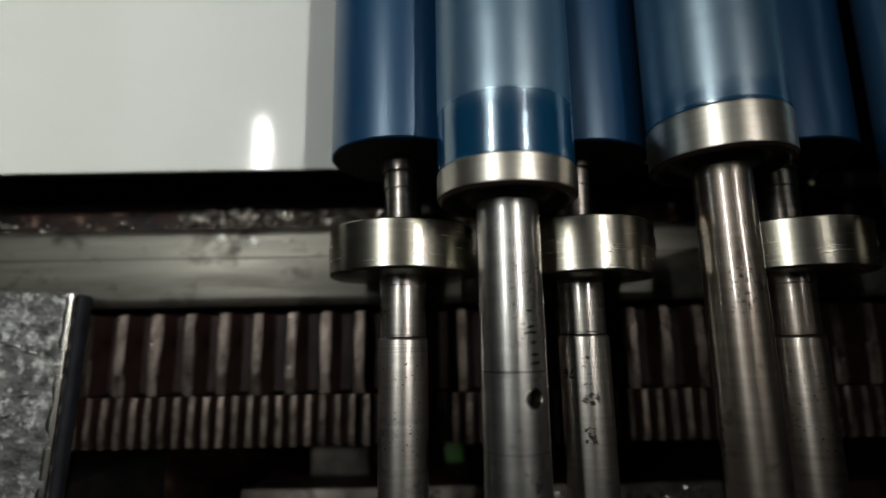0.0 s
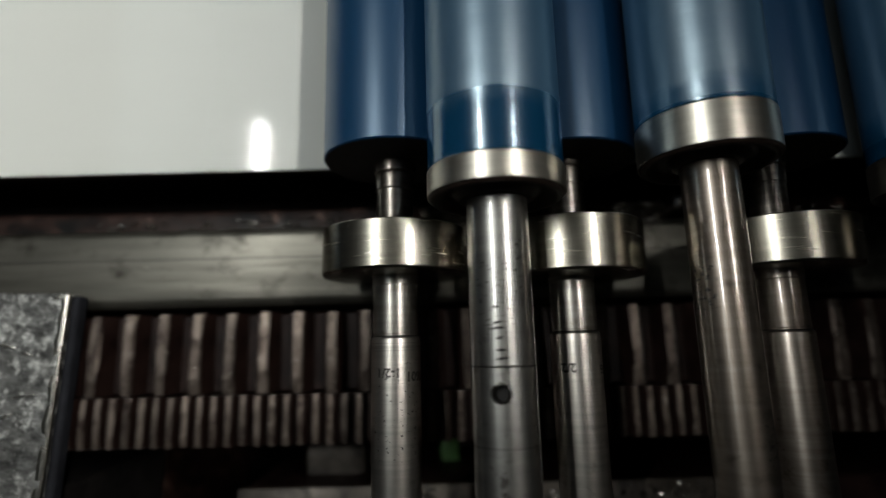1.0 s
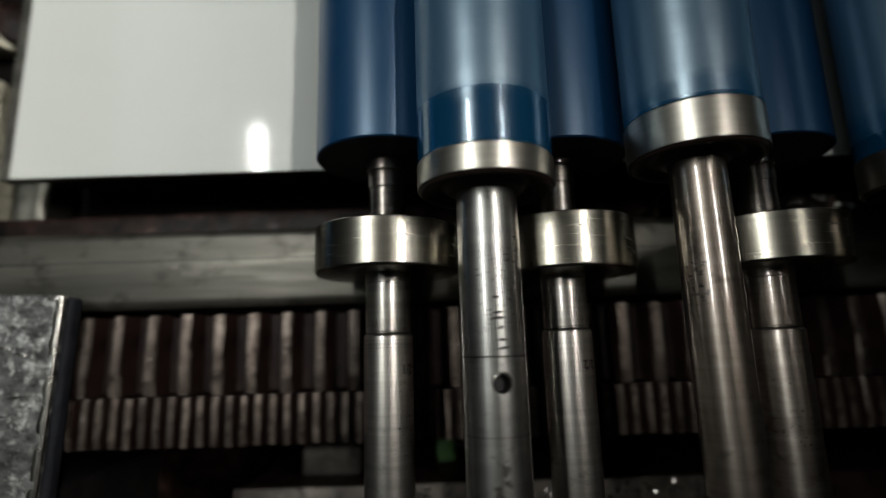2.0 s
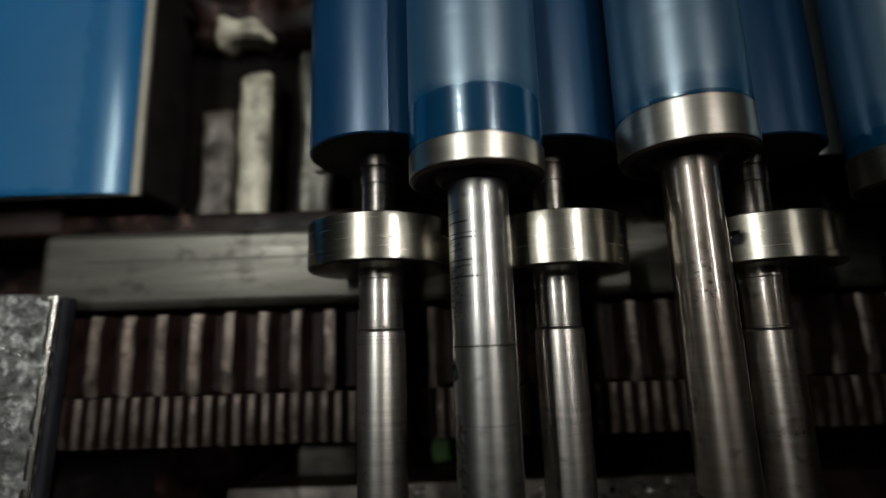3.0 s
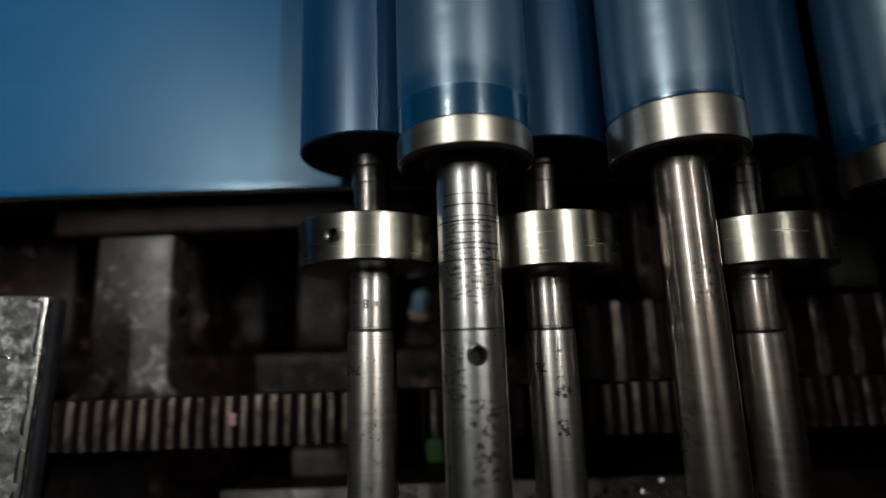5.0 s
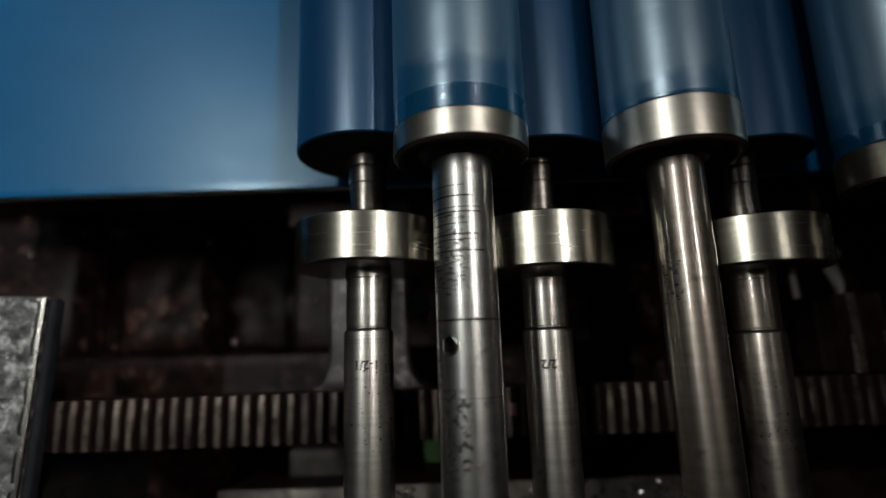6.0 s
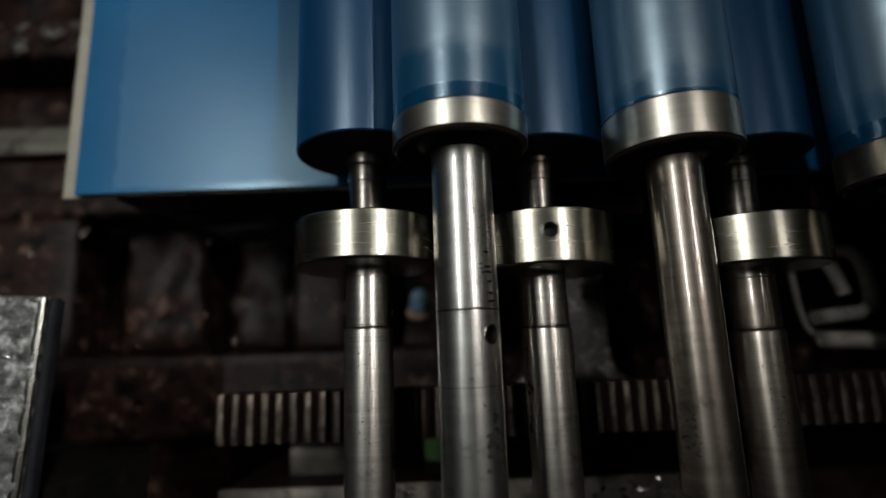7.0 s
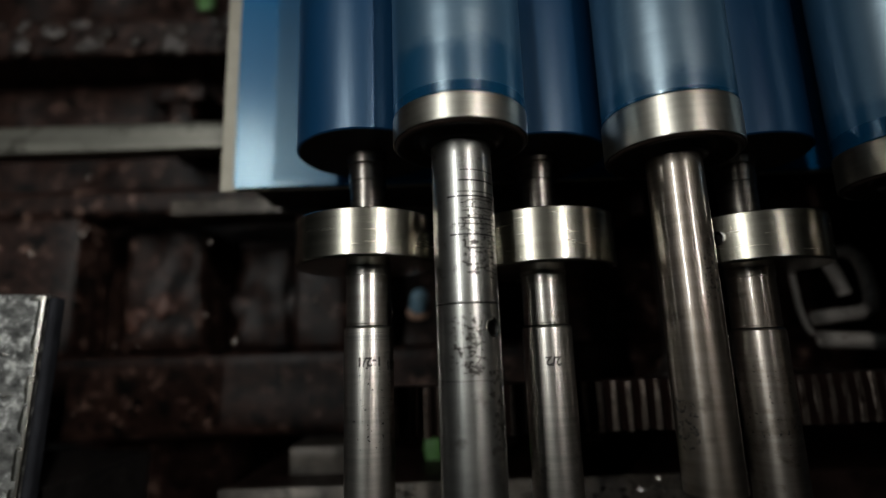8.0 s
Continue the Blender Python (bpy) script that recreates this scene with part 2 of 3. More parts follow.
def box(x0, x1, y0, y1, z0, z1, bevel=0.0, seg=2, bm=None):
    out = bm or bmesh.new()
    g = bmesh.ops.create_cube(out, size=1.0)
    for v in g["verts"]:
        v.co = ((x0 + x1) / 2 + v.co.x * (x1 - x0), (y0 + y1) / 2 + v.co.y * (y1 - y0), (z0 + z1) / 2 + v.co.z * (z1 - z0))
    if bevel:
        edges = list({e for v in g["verts"] for e in v.link_edges})
        bmesh.ops.bevel(out, geom=edges, offset=bevel, segments=seg, profile=0.5, affect="EDGES")
    return out


def rough_up(bm, amount, size, cuts=0):
    """Uneven, cast or worn surfaces."""
    if cuts:
        bmesh.ops.subdivide_edges(bm, edges=bm.edges, cuts=cuts, use_grid_fill=True)
    for v in bm.verts:
        v.co += noise.noise_vector(v.co * size) * amount
    return bm


def dimple(bm, radius, y, angle, r, depth):
    """A drilled hole in a turned body: the points within r of its centre sink by depth."""
    for v in bm.verts:
        rad = math.hypot(v.co.x, v.co.z)
        if abs(rad - radius) > 1e-5:
            continue
        a = math.atan2(v.co.x, v.co.z) - angle
        a = (a + math.pi) % (2 * math.pi) - math.pi
        u, w = a * radius, v.co.y - y
        d = math.hypot(u, w)
        if d < r:
            k = (rad - depth) / rad
            v.co.x, v.co.z = v.co.x * k, v.co.z * k
            # sunk faces take the near-black colour as the hole's shade
            for f in v.link_faces:
                f.material_index = 1
        elif d < r * 1.14 and d > 0:
            u, w = u / d * r * 1.02, w / d * r * 1.02
            v.co = Vector((rad * math.sin(angle + u / radius), y + w, rad * math.cos(angle + u / radius)))
    return bm


def spaced(y0, y1, step):
    n = max(1, int(round(abs(y1 - y0) / step)))
    return [y0 + (y1 - y0) * k / n for k in range(n + 1)]


def lettering(name, text, size, radius, y, angle, material, parent, label):
    """Stamped characters wrapped round a shaft; they read upside down from the near end."""
    cu = bpy.data.curves.new(name, "FONT")
    cu.offset = size * 0.034
    cu.body, cu.size, cu.align_x, cu.align_y, cu.resolution_u = text, size, "CENTER", "CENTER", 3
    tmp = new(name, cu)
    me = bpy.data.meshes.new_from_object(tmp.evaluated_get(bpy.context.evaluated_depsgraph_get()))
    bpy.data.objects.remove(tmp)
    bm = bmesh.new()
    bm.from_mesh(me)
    bmesh.ops.subdivide_edges(bm, edges=[e for e in bm.edges if e.calc_length() > size * 0.2], cuts=2)
    for v in bm.verts:
        a = angle - v.co.x / radius
        v.co = Vector(((radius + 0.00008) * math.sin(a), y - v.co.y, (radius + 0.00008) * math.cos(a)))
    bpy.data.meshes.remove(me)
    return part(name, bm, material, parent, label)


def tube(name, points, radius, material, parent, label="", cyclic=False):
    cu = bpy.data.curves.new(name, "CURVE")
    cu.dimensions, cu.bevel_depth, cu.bevel_resolution, cu.use_fill_caps = "3D", radius, 4, True
    sp = cu.splines.new("POLY")
    sp.points.add(len(points) - 1)
    for p, q in zip(sp.points, points):
        p.co = (*q, 1)
    sp.use_cyclic_u = cyclic
    tmp = new(name, cu)
    me = bpy.data.meshes.new_from_object(tmp.evaluated_get(bpy.context.evaluated_depsgraph_get()))
    bpy.data.objects.remove(tmp)
    bm = bmesh.new()
    bm.from_mesh(me)
    bpy.data.meshes.remove(me)
    return part(name, bm, material, parent, label, crease=60)


def work_lamp(eye, target, length):
    back = (Vector(eye) - Vector(target)).normalized()
    along = (Vector((0, 1, 0)) - back * back.y).normalized()
    t = thing("work_lamp", "slim black tube lamp fixed over the press", "lamp", at=Matrix.Translation(Vector(eye) + back * 0.004) @ Matrix((along.cross(back), along, back)).transposed().to_4x4())
    part("housing", box(-0.026, 0.026, -length / 2 - 0.01, length / 2 + 0.01, 0.0, 0.02, 0.004), IRON, t, "black lamp housing")
    for end in (-1, 1):
        part("end_cap", box(-0.024, 0.024, end * (length / 2 + 0.006) - 0.004, end * (length / 2 + 0.006) + 0.004, -0.010, -0.0005, 0.002), IRON, t)
    hanger = part("hanger", box(eye[0] - 0.006, eye[0] + 0.006, eye[1] - 0.006, eye[1] + 0.006, eye[2] + 0.012, 2.6), IRON, t, "black steel hanger")
    hanger.matrix_basis = t.matrix_basis.inverted()
    return t


# ---- the hall round the press ----
def slab(name, x0, x1, y0, y1, z0, z1, material, label):
    ob = part(name, box(x0, x1, y0, y1, z0, z1), material, None, label)
    return tagged(ob, label, name.split("_")[0], kind="structure")


slab("floor", -3, 3, -3, 3, -1.05, -0.95, FLOORING, "grey concrete floor of the press hall")
slab("ceiling", -3, 3, -3, 3, 2.6, 2.7, HALL, "grey painted ceiling of the press hall")
slab("wall_north", -3, 3, 3.0, 3.1, -0.95, 2.6, HALL, "grey painted wall of the press hall")
slab("wall_south", -3, 3, -3.1, -3.0, -0.95, 2.6, HALL, "grey painted wall of the press hall")
slab("wall_east", 3.0, 3.1, -3, 3, -0.95, 2.6, HALL, "grey painted wall of the press hall")
slab("wall_west", -3.1, -3.0, -3, 3, -0.95, 2.6, HALL, "grey painted wall of the press hall")

work_lamp(LAMP, LAMP_AIM, 0.56)
work_lamp(SECOND, SECOND_AIM, 0.56)


def ceiling_light(x, y, wide, deep):
    t = thing("ceiling_light", "white metal ceiling light of the press hall", "ceiling light", at=pose(x, y, 2.6))
    part("housing", box(-wide / 2, wide / 2, -deep / 2, deep / 2, -0.03, 0.0, 0.004), HALL, t, "painted metal housing")
    for side in (-1, 1):
        part("rim", box(side * wide / 2 - 0.01, side * wide / 2 + 0.01, -deep / 2, deep / 2, -0.05, -0.0305, 0.003), HALL, t)


ceiling_light(-1.30, 0.70, 1.2, 2.9)

# ---- the rollers ----
R_FORM, R_DIST = 0.035, 0.0278
FAR = 1.0


def stain(parent, radius, y0, y1, a0, a1, cover, size, seed, name="stain", long=1.0):
    """Dark pits and stains on a shaft: the cells of a fine net that a noise picks out."""
    bm = bmesh.new()
    na, ny = max(4, int((a1 - a0) * radius / 0.00022)), max(4, int((y1 - y0) / 0.00022))
    off, r = Vector((seed * 3.1, seed * 1.7, seed)), radius + 0.00004
    keep = {}
    for i in range(na):
        for j in range(ny):
            u, w = (i + 0.5) / na, (j + 0.5) / ny
            p = Vector(((a0 + (a1 - a0) * u) * radius, y0 + (y1 - y0) * w, 0))
            rim = min(1.0, 6 * min(u, 1 - u, w, 1 - w))
            if noise.fractal(Vector((p.x * size, p.y * size * long, 0)) + off, 0.8, 2.0, 5) * 0.5 + 0.5 < (0.95 - cover) + 0.5 * (1 - rim):
                continue
            vs = []
            for di, dj in ((0, 0), (1, 0), (1, 1), (0, 1)):
                k = (i + di, j + dj)
                if k not in keep:
                    a = a0 + (a1 - a0) * k[0] / na
                    keep[k] = bm.verts.new((r * math.sin(a), y0 + (y1 - y0) * k[1] / ny, r * math.cos(a)))
                vs.append(keep[k])
            bm.faces.new(vs)
    return part(name, bm, STAIN, parent, "dark pits and stains")


def form_roller(x, mark, shade, mark_at, sleeve_at=0.0870, wheel_at=0.0302):
    t = thing("form_roller", "blue rubber form roller with a steel bearer wheel on its shaft", "roller", "form rollers over the bed", at=pose(x, 0, 0))
    part("sleeve", lathe([(sleeve_at, R_FORM - 0.0008), (sleeve_at + 0.0006, R_FORM)] + [(y, R_FORM) for y in spaced(0.1, FAR, 0.1)] + [(FAR, 0)], 96), RUBBER, t, "smooth blue rubber sleeve")
    part("end_disc", lathe([(y + sleeve_at - 0.0870, r) for y, r in ((0.0862, 0), (0.0862, 0.010), (0.0868, 0.0125), (0.0868, 0.0335), (0.0872, 0.0342), (0.089, 0.0342), (0.089, 0))]), RUBBER_END, t, "black end of the rubber sleeve")
    part("neck", lathe([(0.05, 0), (0.05, 0.0090), (0.0735, 0.0090), (0.074, 0.0095), (0.0815, 0.0095), (0.0822, 0.0090), (0.0828, 0.0102), (0.0862, 0.0106), (0.0895, 0.0106), (0.0895, 0)], 64), NECK, t, "thin dark steel neck")
    ring = lathe([(wheel_at + 0.0004, 0), (wheel_at + 0.0004, 0.012), (wheel_at, 0.013), (wheel_at, 0.0325), (wheel_at + 0.0002, 0.0340), (wheel_at + 0.0007, 0.0347), (wheel_at + 0.0013, R_FORM)] + [(y, R_FORM) for y in spaced(wheel_at + 0.0022, 0.0372, 0.0012)] + [(y, R_FORM) for y in spaced(0.0376, 0.0464, 0.0004)] + [(y, R_FORM) for y in spaced(0.047, 0.0512, 0.0012)] + [(0.0518, R_FORM), (0.0523, 0.0345), (0.0523, 0)], 384)
    dimple(ring, R_FORM, 0.042, 0.0, 0.0032, 0.005)
    wheel = part("bearer_wheel", ring, POLISHED, t, "polished steel bearer wheel with a drilled hole")
    wheel.data.materials.append(DARK_HOLE)
    part("hole_bottom", lathe([(0, 0)] + [(0.0001, 0.0030)], 24), DARK_HOLE, wheel).matrix_basis = pose(0, 0.042, R_FORM - 0.0046, 90)
    part("hole_rim", lathe([(0.0001, 0.0031), (0.0004, 0.0035), (0.0001, 0.0042)], 32), SMOOTH, wheel, "bright worn rim").matrix_basis = pose(0, 0.042, R_FORM - 0.0003, 90)
    part("shaft", lathe([(-0.13, 0), (-0.13, 0.0105), (-0.1285, 0.0117), (-0.06, 0.0117), (-0.0005, 0.0117), (0.0010, 0.0116), (0.0018, 0.0110), (0.0021, 0.0106), (0.0021, 0)], 96), DULL[shade], t, "dull turned steel shaft")
    part("journal", lathe([(0.0021, 0), (0.0021, 0.0105), (0.0030, 0.0105), (0.0034, 0.0107), (0.026, 0.0107), (0.0264, 0.0111), (0.0310, 0.0111), (0.0310, 0)], 96), shade, t, "polished journal above the shoulder")
    for k in range(4 if mark_at == -95 else 0):
        part("turning_line", lathe([(-0.0010 - 0.0010 * k - 0.0003 * (k % 2), 0.01173), (-0.00112 - 0.0010 * k - 0.0003 * (k % 2), 0.01173)], 64), STAIN, t)
    part("shoulder_line", lathe([(0.0019, 0.01098), (0.0024, 0.01054)], 96), DARK_HOLE, t)
    if mark:
        lettering("stamped_mark", mark, 0.0056, 0.0117, -0.0140, radians(mark_at), STAIN, t, "stamped size mark")
    return t


def dist_roller(x, z, radius, front, depth, shaft, end, steel, drilled, ink, label):
    t = thing("distribution_roller", label, "roller", "distribution rollers", at=pose(x, 0, z))
    back = front + depth
    part("sleeve", lathe([(back, 0), (back, radius)] + [(y, radius - 0.0002) for y in spaced(back + 0.0004, FAR, 0.08)] + [(FAR, 0)], 96), ink, t, "inked blue roller surface with a clean band")
    part("end_ring", lathe([(front + 0.0020, radius * 0.93), (front + 0.0003, radius * 0.985), (front + 0.0001, radius - 0.0001), (front + 0.0003, radius + 0.0002),
                            (back - 0.0006, radius + 0.0002), (back, radius - 0.0002), (back, radius * 0.93), (front + 0.0020, radius * 0.93)], 128), RING, t, "polished steel end ring")
    part("end_face", lathe([(front - 0.0012, 0), (front - 0.0012, shaft * 1.16), (front - 0.0006, shaft * 1.24), (front + 0.0012, shaft * 1.36), (front + 0.0020, shaft * 1.50), (front + 0.0016, radius * 0.72), (front + 0.0004, radius * 0.80),
                            (front - 0.0008, radius * 0.87), (front - 0.0012, radius * 0.915), (front - 0.0011, radius * 0.945), (front - 0.0005, radius * 0.970), (front + 0.0004, radius * 0.983), (front + 0.0018, radius * 0.975), (front + 0.0018, 0)], 128), OIL_FACE, t, "oily brown rounded end face", crease=50)
    rows = [(end, 0), (end, shaft - 0.0012), (end + 0.0012, shaft)]
    rows += [(y, shaft) for y in spaced(end + 0.003, -0.0268, 0.006)]
    rows += [(y, shaft) for y in spaced(-0.0242, -0.0168, 0.0003)]
    if drilled:
        rows += [(-0.0117, shaft), (-0.0115, shaft - 0.0003), (-0.0110, shaft - 0.0003), (-0.0108, shaft)]
    rows += [(y, shaft) for y in spaced(-0.008, front - 0.0016, 0.008)]
    rows += [(front - 0.0008, shaft - 0.0006), (front + 0.0005, shaft + 0.0006), (front + 0.0045, shaft + 0.0016), (front + 0.0045, 0)]
    bm = lathe(rows, 224 if drilled else 96)
    if drilled:
        for a in (0.0, math.pi):
            dimple(bm, shaft, -0.0205, a, 0.0032, 0.006)
    sh = part("shaft", bm, steel, t, "scratched steel shaft")
    sh.data.materials.append(DARK_HOLE)
    if drilled:
        for a in (0.0, math.pi):
            ob = part("hole_bottom", lathe([(0, 0), (0.0001, 0.0030)], 24), DARK_HOLE, sh)
            ob.matrix_basis = Matrix.Rotation(a, 4, "Y") @ pose(0, -0.0205, shaft - 0.0050, 90)
            rim = lathe([(0.0, 0.0031), (0.0003, 0.00335), (0.00022, 0.0037), (-0.0002, 0.0040)], 40)
            for v in rim.verts:
                v.co.y -= v.co.x ** 2 / (2 * shaft)
            ob = part("hole_rim", rim, SMOOTH, sh, "bright burred rim of the drilled hole", crease=60)
            ob.matrix_basis = Matrix.Rotation(a, 4, "Y") @ pose(0, -0.0205, shaft, 90)
        for k, y in enumerate((0.0105, 0.0048, 0.0028, -0.0008, -0.0052, -0.0082)):
            half, nick = 0.0016 + 0.0005 * (k % 3), bmesh.new()
            for i in range(8):
                u0, u1 = -1 + i / 4, -0.75 + i / 4
                loop = [(u, y + d * 0.00058 * (1 - u * u) + 0.0003 * u * (k % 2)) for u, d in ((u0, -1), (u1, -1), (u1, 1), (u0, 1))]
                nick.faces.new([nick.verts.new(((shaft + 0.00004) * math.sin(u * half / shaft), v, (shaft + 0.00004) * math.cos(u * half / shaft))) for u, v in loop])
            bmesh.ops.remove_doubles(nick, verts=nick.verts, dist=1e-7)
            part("nick", nick, DARK_HOLE, sh).matrix_basis = Matrix.Rotation(0.03 * (k - 2), 4, "Y")
        part("groove", lathe([(-0.01145, shaft + 0.00004), (-0.01105, shaft + 0.00004)], 128), DARK_HOLE, sh)
        part("groove", lathe([(-0.0396, shaft + 0.00004), (-0.0394, shaft + 0.00004)], 128), DARK_HOLE, sh)
        for k in range(8):
            y = 0.0405 - 0.0036 * k - 0.0008 * (k % 3)
            score = lathe([(y, shaft + 0.00003), (y + 0.00036 + 0.00028 * (k % 2), shaft + 0.00003)], 96)
            cut = [v for v in score.verts if abs((math.atan2(v.co.x, v.co.z) - 3.02 - 0.1 * (k % 3) + math.pi) % (2 * math.pi) - math.pi) > 0.80 + 0.17 * (k % 4)]
            bmesh.ops.delete(score, geom=cut, context="VERTS")
            part("score_line", score, DARK_HOLE, sh)
    return t


def inked(name, gloss, film, in_press=False):
    """Blue roller surface: clean and glossy up to y = gloss, matt to y = film, filmed with pale ink beyond.
    in_press: gloss counts along the press, where the form rollers touch, while the roller itself slides to and fro."""
    m = surface(name, (0.0015, 0.044, 0.108), (0.0025, 0.052, 0.124), 0.16, 0, 14, (1, 0.3, 1), 0.015, 120, 0.05)
    nt = m.node_tree
    N, L = nt.nodes.new, nt.links.new
    b = nt.nodes["Principled BSDF"]
    tc = N("ShaderNodeTexCoord")
    sep = N("ShaderNodeSeparateXYZ")
    L(tc.outputs["Object"], sep.inputs[0])
    n = N("ShaderNodeTexNoise")
    n.inputs["Scale"].default_value, n.inputs["Detail"].default_value, n.inputs["Roughness"].default_value = 60, 6, 0.65
    L(tc.outputs["Object"], n.inputs["Vector"])

    place, along = N("ShaderNodeNewGeometry"), N("ShaderNodeSeparateXYZ")
    L(place.outputs["Position"], along.inputs[0])

    def edge(at, wide, ragged, axis=sep):
        add = N("ShaderNodeMath")
        add.operation = "MULTIPLY_ADD"
        add.inputs[1].default_value = ragged
        L(n.outputs["Fac"], add.inputs[0])
        L(axis.outputs["Y"], add.inputs[2])
        r = N("ShaderNodeMapRange")
        r.inputs["From Min"].default_value = at + ragged * 0.5 - wide / 2
        r.inputs["From Max"].default_value = at + ragged * 0.5 + wide / 2
        L(add.outputs[0], r.inputs["Value"])
        return r.outputs[0]

    def blend(old, new_value, fac):
        mx = N("ShaderNodeMix")
        mx.data_type = "RGBA"
        mx.inputs["B"].default_value = (*new_value, 1)
        L(old, mx.inputs["A"])
        L(fac, mx.inputs["Factor"])
        return mx.outputs["Result"]

    matt, filmed = edge(gloss, 0.0012, 0.0015, along if in_press else sep), edge(film, 0.007, 0.024)
    colour = blend(b.inputs["Base Color"].links[0].from_socket, (0.003, 0.058, 0.134), matt)
    streak = N("ShaderNodeMath")
    streak.operation = "MULTIPLY"
    sr = N("ShaderNodeMapRange")
    sr.inputs["From Min"].default_value, sr.inputs["From Max"].default_value = 0.32, 0.58
    sr.inputs["To Min"].default_value = 0.38
    cloud = N("ShaderNodeTexNoise")
    cloud.inputs["Scale"].default_value, cloud.inputs["Detail"].default_value, cloud.inputs["Roughness"].default_value = 24, 7, 0.66
    L(tc.outputs["Object"], cloud.inputs["Vector"])
    L(cloud.outputs["Fac"], sr.inputs["Value"])
    L(filmed, streak.inputs[0])
    L(sr.outputs[0], streak.inputs[1])
    colour = blend(colour, (0.020, 0.078, 0.150), streak.outputs[0])
    L(colour, b.inputs["Base Color"])
    rough = None
    for fac, low, high in ((matt, 0.18, 0.30), (filmed, 0.0, 0.08)):
        ro = N("ShaderNodeMapRange")
        ro.inputs["To Min"].default_value, ro.inputs["To Max"].default_value = low, high
        L(fac, ro.inputs["Value"])
        if rough is None:
            rough = ro.outputs[0]
        else:
            ad = N("ShaderNodeMath")
            L(rough, ad.inputs[0])
            L(ro.outputs[0], ad.inputs[1])
            rough = ad.outputs[0]
    L(rough, b.inputs["Roughness"])
    sp = N("ShaderNodeMapRange")
    sp.inputs["To Min"].default_value, sp.inputs["To Max"].default_value = 0.5, 0.75
    L(filmed, sp.inputs["Value"])
    L(sp.outputs[0], b.inputs["Specular IOR Level"])
    b.inputs["Specular Tint"].default_value = (0.72, 0.89, 1.0, 1)
    b.inputs["IOR"].default_value = 2.8
    lumps = N("ShaderNodeTexNoise")
    lumps.inputs["Scale"].default_value, lumps.inputs["Detail"].default_value = 85, 5
    rings = N("ShaderNodeMapping")
    rings.inputs["Scale"].default_value = (0.3, 1.2, 0.3)
    L(tc.outputs["Object"], rings.inputs["Vector"])
    L(rings.outputs[0], lumps.inputs["Vector"])
    cb = N("ShaderNodeBump")
    cb.inputs["Strength"].default_value, cb.inputs["Distance"].default_value = 0.35, 0.0009
    L(lumps.outputs["Fac"], cb.inputs["Height"])
    L(cb.outputs[0], b.inputs["Normal"])
    return m


def worn_mark(parent, y, middle, n):
    """A stamped row that is too worn to read: short dark bars round the shaft."""
    for k in range(n):
        a, bm = middle + (k - (n - 1) / 2) * 0.27, bmesh.new()
        wide, tall = 0.05 + 0.025 * (k % 2), 0.0019 - 0.0003 * (k % 3)
        rows = [[bm.verts.new((0.01174 * math.sin(a + wide * i), v, 0.01174 * math.cos(a + wide * i))) for i in (-1, 0, 1)] for v in (y, y + tall)]
        for i in (0, 1):
            bm.faces.new((rows[0][i], rows[0][i + 1], rows[1][i + 1], rows[1][i]))
        part("worn_mark", bm, STAIN, parent, "worn stamped mark")


form_1 = form_roller(-0.0196, "1-2/1", TURNED, -95, 0.0885)
form_2 = form_roller(0.0658, "2/2", TURNED, 152, 0.0857, 0.0275)
form_3 = form_roller(0.1664, "", BROWNED, 60)
dist_1 = dist_roller(0.0261, 0.0460, 0.0279, 0.0553, 0.0108, 0.0125, -0.14, PITTED, True, inked("inked_rubber", 0.0912, 0.0872, True), "blue distribution roller with a pitted, drilled steel shaft")
dist_2 = dist_roller(0.1167, 0.0407, 0.0276, 0.0701, 0.0171, 0.0114, -0.0641, BROWNED, False, inked("inked_rubber", 0.0885, 0.0955), "blue distribution roller with a browned steel shaft")
dist_3 = dist_roller(0.2193, 0.0407, 0.0276, 0.0560, 0.0150, 0.0114, -0.05, BROWNED, False, inked("inked_rubber", 0.0785, 0.0880), "blue distribution roller with a polished end ring")

lettering("stamped_mark", "7601", 0.0058, 0.0117, -0.0158, radians(333), STAIN, form_1, "stamped number")
lettering("stamped_mark", "8", 0.0058, 0.0107, 0.0142, radians(13), STAIN, form_1, "stamped digit on the journal")
worn_mark(form_1, 0.0128, radians(38), 1)
lettering("stamped_mark", "76", 0.0058, 0.0117, -0.0150, radians(244), STAIN, form_2, "stamped number")
stain(form_2, 0.0117, -0.030, -0.0225, -1.75, -0.75, 0.45, 420, 1)
stain(form_2, 0.0117, -0.0225, -0.004, -1.5, -1.1, 0.33, 600, 2)
stain(form_2, 0.0117, -0.046, -0.037, -1.55, -1.0, 0.47, 420, 3)
stain(dist_1, 0.0125, -0.043, -0.016, 2.1, 2.75, 0.36, 420, 4)
stain(dist_1, 0.0125, -0.070, -0.030, 2.75, 3.9, 0.36, 360, 5)
stain(dist_1, 0.0125, -0.075, -0.040, -0.5, 0.3, 0.30, 320, 6)
stain(dist_1, 0.0125, 0.012, 0.04, 0.5, 0.9, 0.25, 520, 7)
stain(dist_1, 0.0125, -0.005, 0.035, 1.9, 4.1, 0.27, 620, 8)
stain(dist_1, 0.0125, -0.008, 0.036, 1.9, 4.1, 0.285, 230, 12, "scratch_mark", 5.0)
stain(dist_1, 0.0125, -0.008, 0.036, -0.9, 0.8, 0.16, 260, 13, "scratch_mark", 5.0)
stain(dist_1, 0.0125, -0.040, -0.012, 1.5, 3.0, 0.30, 520, 14)
